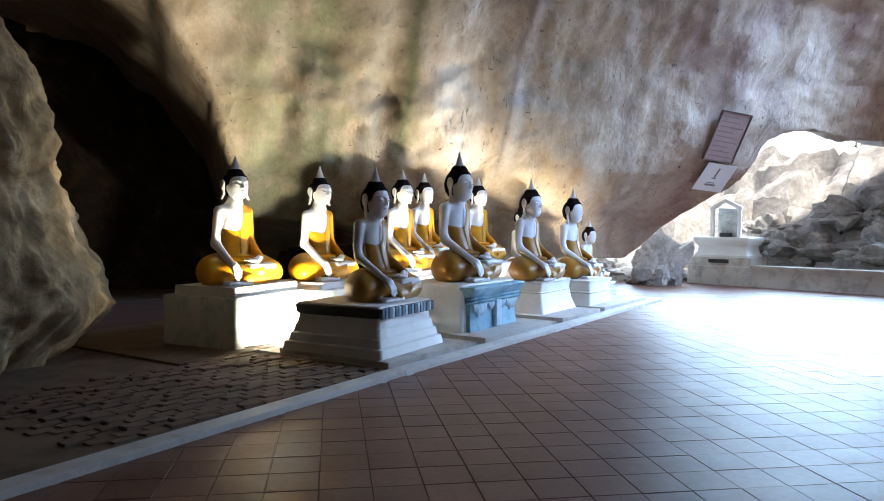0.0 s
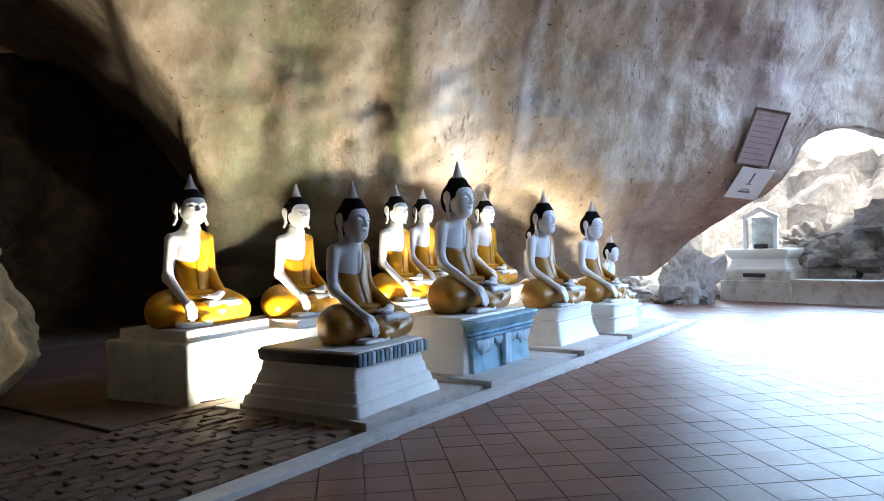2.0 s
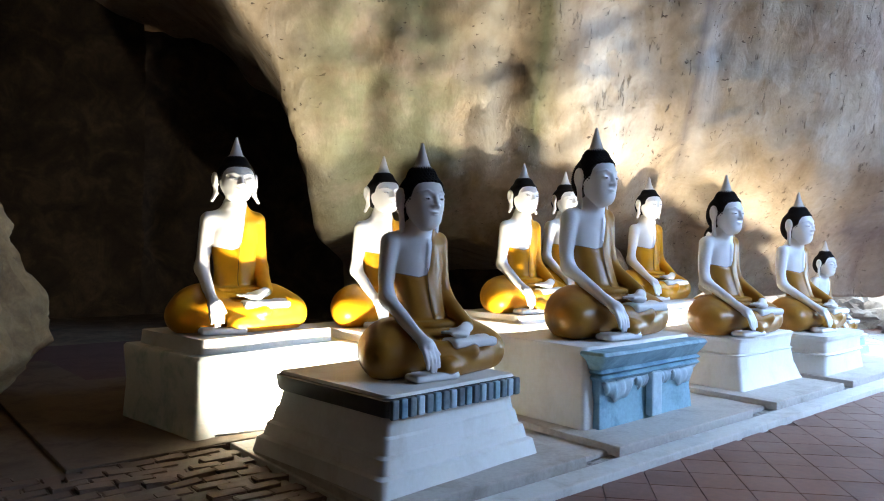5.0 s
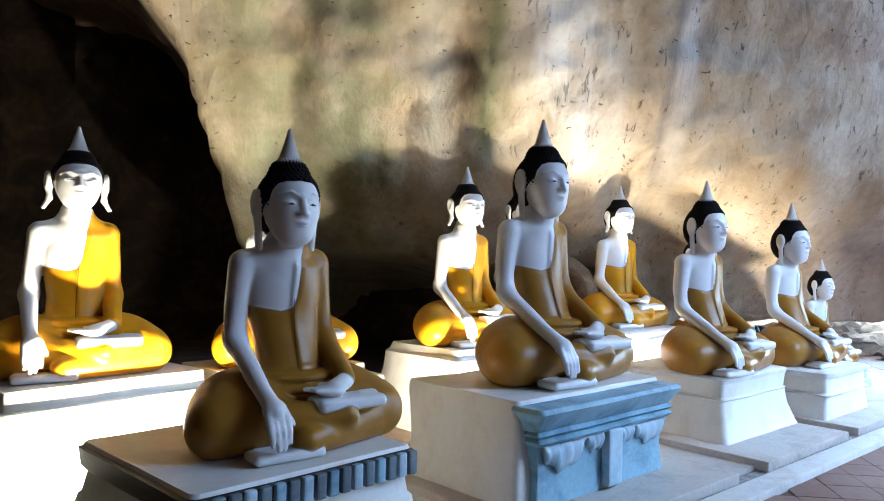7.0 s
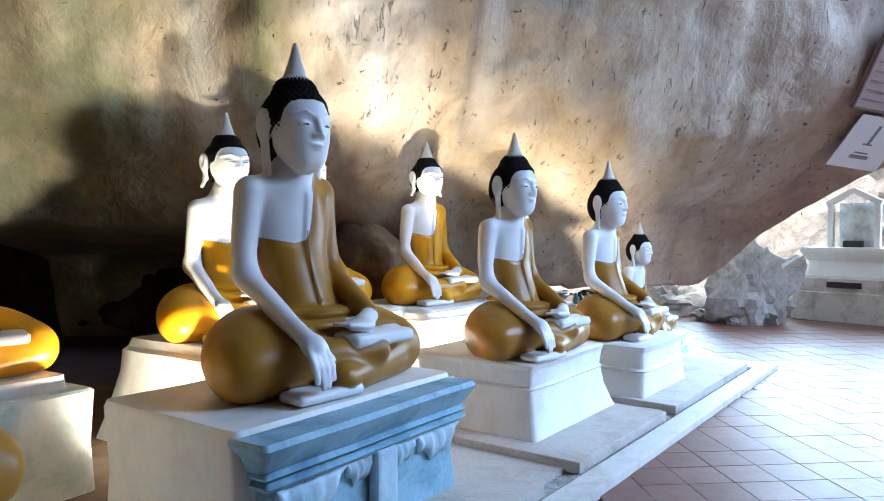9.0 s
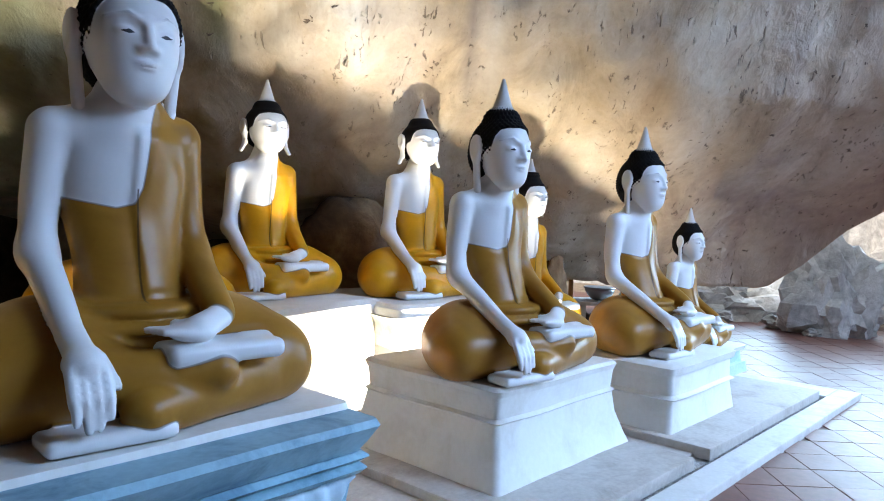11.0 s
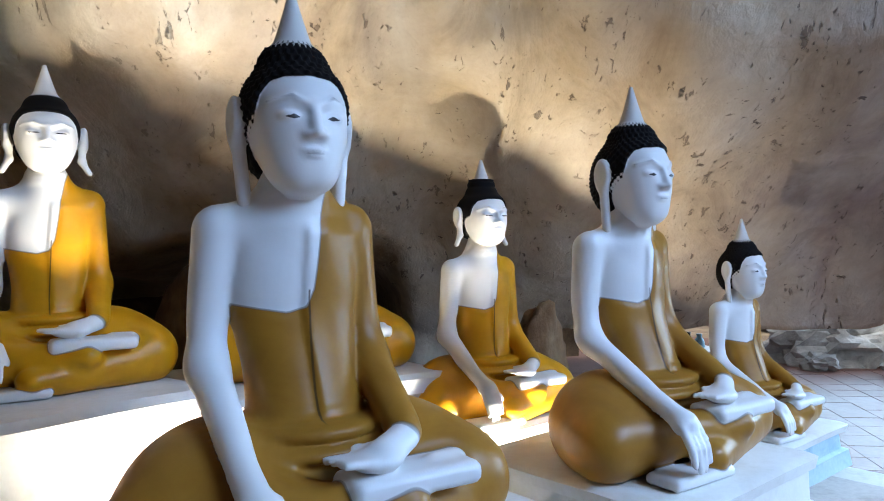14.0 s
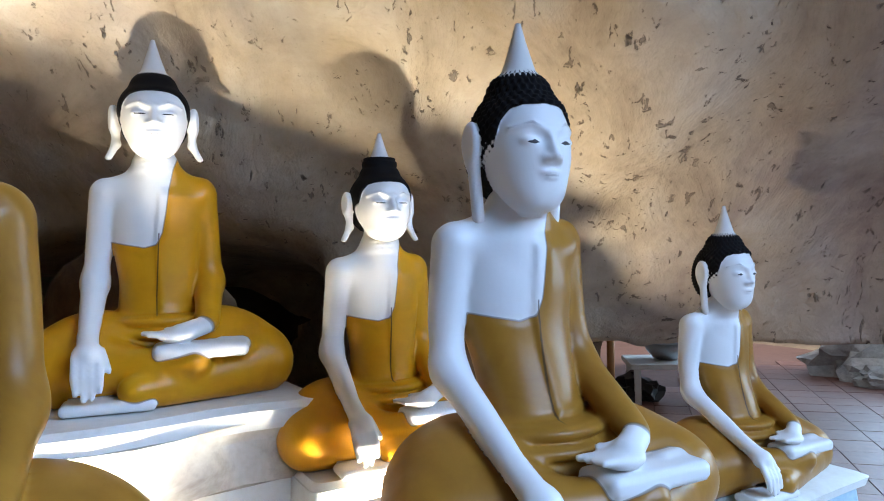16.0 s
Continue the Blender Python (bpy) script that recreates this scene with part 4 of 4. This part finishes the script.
stalagmite()
boulder("boulder", (-0.2, 14.95, 0.8), (0.72, 0.55, 0.82), ROCK_BROWN, "brown rounded boulder in the dark hollow", 2, 0.2)
boulder("boulder", (5.7, 19.6, 0.45), (0.7, 0.45, 1.1), ROCK_PALE, "pale blue-grey boulder at the foot of the wall", 3, 0.35, 4, True)
boulder("boulder", (4.5, 20.9, 0.25), (0.9, 0.5, 0.5), ROCK_PALE, "low pale grey boulder at the foot of the wall", 5, 0.35, 4, True)
for k, (x, y, r) in enumerate(((5.0, 19.9, 0.22), (5.3, 19.3, 0.12), (4.2, 20.2, 0.2))):
    boulder("stone", (x, y, r * 0.4), (r, r * 0.8, r * 0.6), ROCK_GREY, "small grey stone on the floor by the wall", 11 + k, 0.4, 3, True)

# ---- far end: low wall, shrine and the rocky slope outside ----
END = pose(6.65, 20.4, 0, 0, 0, -44.3)


def end_wall():
    bm = lofted([(0, 1.7, 9.5, 0.05, 0.5), (0.06, 1.72, 9.5, 0.07, 0.48), (0.44, 1.72, 9.5, 0.07, 0.48), (0.5, 1.7, 9.5, 0.04, 0.5), (0.56, 1.7, 9.5, 0.04, 0.5)], wobble=0.03)
    ob = rounded(made("wall_low_end", bm, WORN))
    ob.matrix_world = END
    tagged(ob, "low grey plastered wall across the cave's far opening", "wall", kind="structure")


end_wall()
shrine = empty("shrine", END @ pose(0.86, 0.62, 0), "whitewashed stepped shrine with a small gabled frame on top", "shrine")
for name, rings, mat_ in (("base", [ring(0, 1.78, 1.2), ring(0.5, 1.76, 1.18), ring(0.52, 1.7, 1.12), ring(0.75, 1.7, 1.12)], WORN),
                          ("middle_block", [ring(0.75, 1.48, 0.96), ring(0.8, 1.5, 0.98), ring(0.86, 1.40, 0.88), ring(1.06, 1.34, 0.84)], WHITE),
                          ("cornice", [ring(1.06, 1.38, 0.88), ring(1.12, 1.46, 0.94), ring(1.24, 1.58, 1.06), ring(1.30, 1.56, 1.04)], WHITE)):
    rounded(part(name, lofted(rings, wobble=0.02), mat_, shrine))
# a black block on the face paints a recess's shade; nothing is cut in
bm = bmesh.new()
box(bm, -0.28, 0.28, -0.605, -0.57, 0.60, 0.70, 0.01)
part("recess", bm, BLACK, shrine)
for x in (-0.38, 0.38):
    bm = bmesh.new()
    box(bm, x - 0.05, x + 0.05, -0.22, -0.12, 1.28, 2.08, 0.012)
    part("post", bm, WHITE, shrine)
for sgn in (-1, 1):
    bm = bmesh.new()
    box(bm, -0.02, 0.50, -0.23, -0.11, -0.05, 0.05, 0.012, Matrix.Translation((sgn * 0.43, 0, 2.08)) @ (Matrix.Rotation(radians(-28), 4, "Y") if sgn < 0 else Matrix.Rotation(radians(180 + 28), 4, "Y")))
    part("gable_bar", bm, WHITE, shrine)
bm = bmesh.new()
box(bm, -0.33, 0.33, 0.05, 0.09, 1.28, 2.1, 0.01)
part("back_panel", bm, ROCK_GREY, shrine)
bm = bmesh.new()
box(bm, -0.2, 0.12, -0.15, -0.02, 1.30, 1.42, 0.02)
part("offering_block", bm, BLACK, shrine)


def hillside():
    """Broken limestone slope outside the far opening."""
    nx, ny = 190, 110
    verts, faces = [], []
    for i in range(nx + 1):
        x = -13 + 34 * i / nx
        for j in range(ny + 1):
            y = 0.9 + 15.0 * (j / ny) ** 1.3
            q = Vector((x * 0.35, y * 0.35, 3))
            h = float(np.interp(y, [0.9, 1.6, 3.0, 6.0, 9.0, 16.0], [0.1, 0.8, 1.6, 3.2, 4.6, 5.6]))
            h *= 1 + 0.45 * noise.noise(q) + 0.035 * max(0, x - 2) - 0.05 * max(0, 2 - x)
            h += 0.55 * (noise.cell(Vector((x * 0.8 + 0.5 * noise.noise(q * 3), y * 0.7, 1))) - 0.5) * min(1, h) + 0.35 * noise.noise(q * 4.1) + 0.12 * noise.noise(q * 11)
            verts.append((x, y + 0.4 * noise.noise(q * 3.3 + Vector((5, 0, 0))), max(-0.1, h)))
    w = ny + 1
    for i in range(nx):
        for j in range(ny):
            p_ = i * w + j
            faces.append((p_, p_ + w, p_ + w + 1, p_ + 1))
    me = mesh_from("rocky_slope", verts, faces, True)
    me.set_sharp_from_angle(angle=radians(30))
    me.materials.append(ROCK_GREY)
    ob = new("rocky_slope", me)
    ob.matrix_world = END
    tagged(ob, "sunlit broken limestone slope outside the cave", "slope", kind="structure")


hillside()
for k, (x, y, z, r) in enumerate(((2.3, 2.2, 0.9, 0.8), (4.4, 2.0, 0.9, 0.9), (6.6, 2.4, 1.1, 1.0), (3.3, 4.0, 2.0, 0.9), (5.8, 4.4, 2.3, 1.0), (8.4, 3.0, 1.6, 1.1), (0.8, 3.4, 1.3, 0.9), (8.0, 5.4, 2.9, 1.0))):
    boulder("boulder", END @ Vector((x, y, z)), (r * 1.2, r, r * 0.75), ROCK_PALE if k % 2 else ROCK_GREY, "angular pale limestone boulder on the slope outside", 21 + k, 0.5, 4, True)

LEAF = Nodes("leaf_green", 0.5)
lf = LEAF.noise(LEAF.coords(), 2.0, 3)
LEAF.colour(LEAF.ramp(lf, [(0.3, (0.03, 0.07, 0.02)), (0.7, (0.09, 0.16, 0.05))]))


def shrub(x, y, z, r, n, seed):
    rng = random.Random(seed)
    root = empty("shrub", END @ pose(x, y, z), "leafy green shrub growing between the rocks outside", "shrub")
    bm = bmesh.new()
    for k in range(6):
        th = rng.uniform(0, 6.28)
        tip = Vector((math.cos(th) * r * 0.6, math.sin(th) * r * 0.6, r * rng.uniform(0.5, 0.9)))
        side = Vector((-math.sin(th), math.cos(th), 0)) * 0.02
        up = Vector((0, 0, 0.03))
        base = Vector((0, 0, -0.3))
        vs = [bm.verts.new(v) for v in (base - side, base + side, base + up * 2, tip)]
        for f in ((0, 1, 3), (1, 2, 3), (2, 0, 3), (0, 2, 1)):
            bm.faces.new([vs[i] for i in f])
    part("stem", bm, ROCK_BROWN, root)
    v, f = [], []
    for k in range(n):
        d = Vector((rng.gauss(0, 1), rng.gauss(0, 1), rng.gauss(0, 1))).normalized() * r * rng.uniform(0.35, 1.0) * (0.7 + 0.5 * rng.random())
        d.z = abs(d.z) * 0.8
        ln, wd = rng.uniform(0.10, 0.2), rng.uniform(0.03, 0.06)
        m = Matrix.Translation(d) @ Euler((rng.uniform(-1, 1), rng.uniform(-1, 1), rng.uniform(0, 6.28))).to_matrix().to_4x4()
        o = len(v)
        v += [m @ Vector(c) for c in ((0, 0, 0), (ln * 0.5, wd, 0.01), (ln, 0, -0.02), (ln * 0.5, -wd, 0.01))]
        f.append((o, o + 1, o + 2, o + 3))
    me = mesh_from("leaves", v, f)
    me.materials.append(LEAF.m)
    ob = new("leaves", me)
    ob.parent = root
    tagged(ob, kind="stuff")


for k, (x, y, z, r) in enumerate(((3.6, 6.5, 2.9, 0.8), (5.2, 7.2, 3.3, 0.9), (7.0, 6.6, 3.3, 0.9), (4.4, 5.4, 2.6, 0.6), (6.2, 5.6, 2.9, 0.7), (8.6, 6.0, 3.4, 0.9), (2.6, 8.6, 4.3, 1.1), (4.6, 9.0, 4.6, 1.2), (6.6, 8.8, 4.6, 1.2), (8.8, 8.4, 4.6, 1.1))):
    shrub(x, y, z, r, 420, 50 + k)
bm = bmesh.new()
box(bm, -50, 50, 70, 70.2, -1, 45)
HAZE = Nodes("bright_haze", 1.0, 0, 0.0)
HAZE.put(HAZE.b.inputs["Emission Color"], HAZE.ramp(HAZE.noise(HAZE.coords(), 0.02, 3), [(0.3, (0.80, 0.90, 1.0)), (0.7, (0.95, 0.98, 1.0))]))
HAZE.b.inputs["Emission Strength"].default_value = 1.3
haze = made("backdrop", bm, HAZE.colour((0.8, 0.85, 0.9)))
haze.matrix_world = END
tagged(haze, "bright hazy sky far beyond the slope", "sky", kind="structure")


# ---- signs on the rock face ----
def on_face(a, z, lift=0.05):
    b = float(np.interp(z, PROF_Z, PROF_B))
    return Vector((a * FX - (b - lift) * FY, a * FY + (b - lift) * FX, z))


def wall_board(name, corners, thick, material, label, category):
    """A flat board hung on the rock, from its top left, top right and bottom left corners in face coordinates."""
    tl, tr, bl = (on_face(a, z, 0.28) for a, z in corners)
    ex, ey = (tr - tl), (tl - bl)
    w, h = ex.length, ey.length
    ex = ex.normalized()
    nz = ex.cross(ey).normalized()
    ey = nz.cross(ex)
    m = Matrix((( *ex, 0), (*ey, 0), (*nz, 0), (0, 0, 0, 1))).transposed()
    m.translation = bl
    root = empty(name, m, label, category)
    bm = bmesh.new()
    box(bm, 0, w, 0, h, -thick, 0, 0.006)
    part("board", bm, material, root)
    return root, w, h


board, w, h = wall_board("plaque", ((10.84, 3.94), (11.62, 3.86), (10.53, 3.0)), 0.04, PLAQUE, "brown notice board with pale unreadable lines on the rock", "sign")
for name, x0, x1, y0, y1 in (("frame_bar", 0, w, 0, 0.03), ("frame_bar", 0, w, h - 0.03, h), ("frame_bar", 0, 0.03, 0.03, h - 0.03), ("frame_bar", w - 0.03, w, 0.03, h - 0.03)):
    bm = bmesh.new()
    box(bm, x0, x1, y0, y1, 0.001, 0.02, 0.004)
    part(name, bm, SLAB, board)
for k in range(9):
    bm = bmesh.new()
    box(bm, 0.09, w - 0.1 - 0.1 * (k % 3), 0.12 + k * (h - 0.24) / 8 - 0.012, 0.12 + k * (h - 0.24) / 8 + 0.012, 0.0015, 0.004)
    part("text_line", bm, PLAQUE_INK, board)
sheet, w, h = wall_board("paper_notice", ((10.50, 2.93), (11.28, 2.86), (10.66, 2.40)), 0.012, PAPER, "white notice sheet with a printed mark and line", "sign")
for x0, x1, y0, y1 in ((0.44, 0.50, 0.5, 0.85), (0.38, 0.56, 0.47, 0.5), (0.30, 0.66, 0.20, 0.27), (0.34, 0.60, 0.30, 0.33)):
    bm = bmesh.new()
    box(bm, x0 * w, x1 * w, y0 * h, y1 * h, 0.001, 0.003)
    part("print", bm, INK, sheet)


# ---- broken brick paving at the near end ----
def paving():
    root = tagged(new("broken_paving"), "broken dusty brick paving beside the kerb", "paving", kind="structure")
    root.matrix_world = rowpose(0, 0)
    rng = random.Random(8)
    shapes = []
    for k in range(5):
        bm = bmesh.new()
        box(bm, -0.105, 0.105, -0.05, 0.05, 0, 0.05, 0.008)
        for v in bm.verts:
            v.co += Vector((rng.uniform(-0.008, 0.008), rng.uniform(-0.006, 0.006), rng.uniform(-0.006, 0.004)))
        me = bpy.data.meshes.new("brick")
        bm.to_mesh(me)
        bm.free()
        me.materials.append(WORN_BRICK)
        shapes.append(me)
    n = 0
    for i in range(14):
        for j in range(20):
            if n >= 290 or rng.random() < 0.12:
                continue
            s_, d_ = 3.1 + 0.228 * i + (0.11 if j % 2 else 0), 4.18 + 0.115 * j
            if s_ > 6.2 or d_ > 6.2:
                continue
            ob = new("brick", rng.choice(shapes))
            ob.parent = root
            ob.matrix_local = pose(s_, d_, rng.uniform(-0.022, 0.004), rng.uniform(-3, 3), rng.uniform(-3, 3), rng.uniform(-4, 4))
            n += 1


WORN_BRICK = plaster("dusty_brick", (0.17, 0.105, 0.07), (0.09, 0.06, 0.04), 0.85, 0.9)
paving()


# ---- cables along the rear pedestals ----
def cable(points, r, label):
    cu = bpy.data.curves.new("power_cable", "CURVE")
    cu.dimensions, cu.bevel_depth, cu.bevel_resolution = "3D", r, 2
    sp = cu.splines.new("NURBS")
    sp.points.add(len(points) - 1)
    for q, (s_, d_, z) in zip(sp.points, points):
        q.co = (*rowxy(s_, d_), z, 1)
    sp.use_endpoint_u, sp.order_u = True, 3
    cu.materials.append(CABLE)
    tagged(new("power_cable", cu), label, "cable")


cable([(6.1, 6.33, 0.06), (6.5, 6.22, 0.06), (6.9, 6.25, 0.06), (7.3, 6.0, 0.06), (7.5, 5.8, 0.06)], 0.008, "black power cable lying along the pedestals")
cable([(10.55, 6.30, 0.06), (11.0, 6.36, 0.06), (11.5, 6.34, 0.06), (11.9, 6.25, 0.06), (12.0, 5.95, 0.06)], 0.008, "black power cable lying before the long bench")
cable([(8.2, 6.05, 0.06), (8.5, 5.9, 0.06), (8.75, 6.1, 0.06), (9.2, 5.95, 0.06), (10.6, 6.0, 0.06), (11.8, 5.95, 0.06)], 0.007, "thin black cable looping over the earth floor")

# ---- things under the lip of the rock ----
WOOD = plaster("prop_wood", (0.45, 0.2, 0.06), (0.3, 0.13, 0.04), 0.6, 0.7)
STEEL = Nodes("bowl_steel", 0.3, 0.9).colour((0.35, 0.36, 0.38))


def turned(profile, n=20):
    bm = bmesh.new()
    rows = []
    for r, z in profile:
        rows.append([bm.verts.new((r * math.cos(2 * math.pi * k / n), r * math.sin(2 * math.pi * k / n), z)) for k in range(n)])
    for r0, r1 in zip(rows, rows[1:]):
        for k in range(n):
            bm.faces.new((r0[k], r0[(k + 1) % n], r1[(k + 1) % n], r1[k]))
    bm.faces.new(list(reversed(rows[0])))
    bm.faces.new(rows[-1])
    return bm


prop = empty("wooden_prop", pose(1.9, 18.3, 0), "thin orange-brown wooden prop standing under the rock", "post")
part("shaft", turned([(0.035, 0.03), (0.035, 0.5), (0.033, 1.1)]), WOOD, prop, smooth=True)
part("foot", turned([(0.06, -0.01), (0.06, 0.03), (0.04, 0.035)]), WOOD, prop)
table = empty("offering_table", pose(2.45, 19.0, 0, 0, 0, 20), "low white offering table under the rock lip", "table")
bm = bmesh.new()
box(bm, -0.55, 0.55, -0.3, 0.3, 0.33, 0.38, 0.008)
part("tabletop", bm, WHITE, table)
for x in (-0.48, 0.48):
    for y in (-0.24, 0.24):
        bm = bmesh.new()
        box(bm, x - 0.03, x + 0.03, y - 0.03, y + 0.03, -0.01, 0.332, 0.005)
        part("leg", bm, WHITE, table)
bowl = empty("offering_bowl", pose(2.3, 18.95, 0.38), "dark metal offering bowl on the low table", "bowl")
part("body", turned([(0.08, 0.0), (0.13, 0.02), (0.2, 0.1), (0.22, 0.17), (0.21, 0.17), (0.18, 0.1), (0.11, 0.03)]), STEEL, bowl, smooth=True)
part("rim", turned([(0.215, 0.168), (0.235, 0.175), (0.235, 0.19), (0.205, 0.19)]), STEEL, bowl, smooth=True)
for k, (x, y) in enumerate(((2.7, 19.1), (2.82, 18.95), (2.62, 18.85))):
    vase = empty("vase", pose(x, y, 0.38), "small dark blue vase on the low table", "vase")
    part("body", turned([(0.04, 0), (0.06, 0.05), (0.05, 0.11), (0.025, 0.15), (0.035, 0.18)]), BLUE if k else BLACK, vase, smooth=True)
boulder("stone", (2.05, 18.75, 0.1), (0.25, 0.2, 0.16), BLACK, "black soot-covered stone beside the prop", 41, 0.4, 3, True)
boulder("stone", (1.75, 15.55, 0.55), (0.22, 0.2, 0.62), ROCK_BROWN, "mottled upright stone behind the small statue", 43, 0.3, 4)

# ---- tiled floor ----
TILE_SIZE, TILE_TURN = 0.31, 11.0
def tile_floor():
    ca, sa = math.cos(radians(TILE_TURN)), math.sin(radians(TILE_TURN))
    h, g = TILE_SIZE / 2 - 0.0022, 0.002
    shape = [(-h, -h, -0.02), (h, -h, -0.02), (h, h, -0.02), (-h, h, -0.02), (-h, -h, -0.004), (h, -h, -0.004), (h, h, -0.004), (-h, h, -0.004), (-h + g, -h + g, 0), (h - g, -h + g, 0), (h - g, h - g, 0), (-h + g, h - g, 0)]
    fs = [(0, 1, 5, 4), (1, 2, 6, 5), (2, 3, 7, 6), (3, 0, 4, 7), (4, 5, 9, 8), (5, 6, 10, 9), (6, 7, 11, 10), (7, 4, 8, 11), (8, 9, 10, 11)]
    me = mesh_from("tile", shape, fs)
    me.materials.append(TILE)
    root = tagged(new("floor"), "glossy brown-red ceramic tile floor of the cave", "floor", kind="structure")
    rest_v, rest_f = [], []
    rng = random.Random(4)
    near = 0
    for i in range(-70, 70):
        for j in range(-70, 70):
            x, y = (i * ca - j * sa) * TILE_SIZE, (i * sa + j * ca) * TILE_SIZE
            s_, d_ = x * SX + y * SY, -x * SY + y * SX
            front = d_ < 4.02 and -5.5 < s_ < 20.7 and d_ > -8.5
            side = 15.45 < s_ < 20.7 and 4.02 <= d_ < 8.2
            if not (front or side):
                continue
            z = rng.uniform(-0.0015, 0.0015)
            if near < 300 and 1.9 < x < 4.6 and 3.4 < y < 13.5:
                near += 1
                ob = new("tile", me)
                ob.parent = root
                ob.matrix_world = pose(x, y, z, 0, 0, TILE_TURN)
            else:
                o = len(rest_v)
                m = pose(x, y, z, 0, 0, TILE_TURN)
                rest_v += [m @ Vector(v) for v in shape]
                rest_f += [tuple(o + k for k in f) for f in fs]
    rm = mesh_from("tiles", rest_v, rest_f)
    rm.materials.append(TILE)
    ob = new("tiles", rm)
    ob.parent = root
    tagged(ob, kind="stuff")


tile_floor()
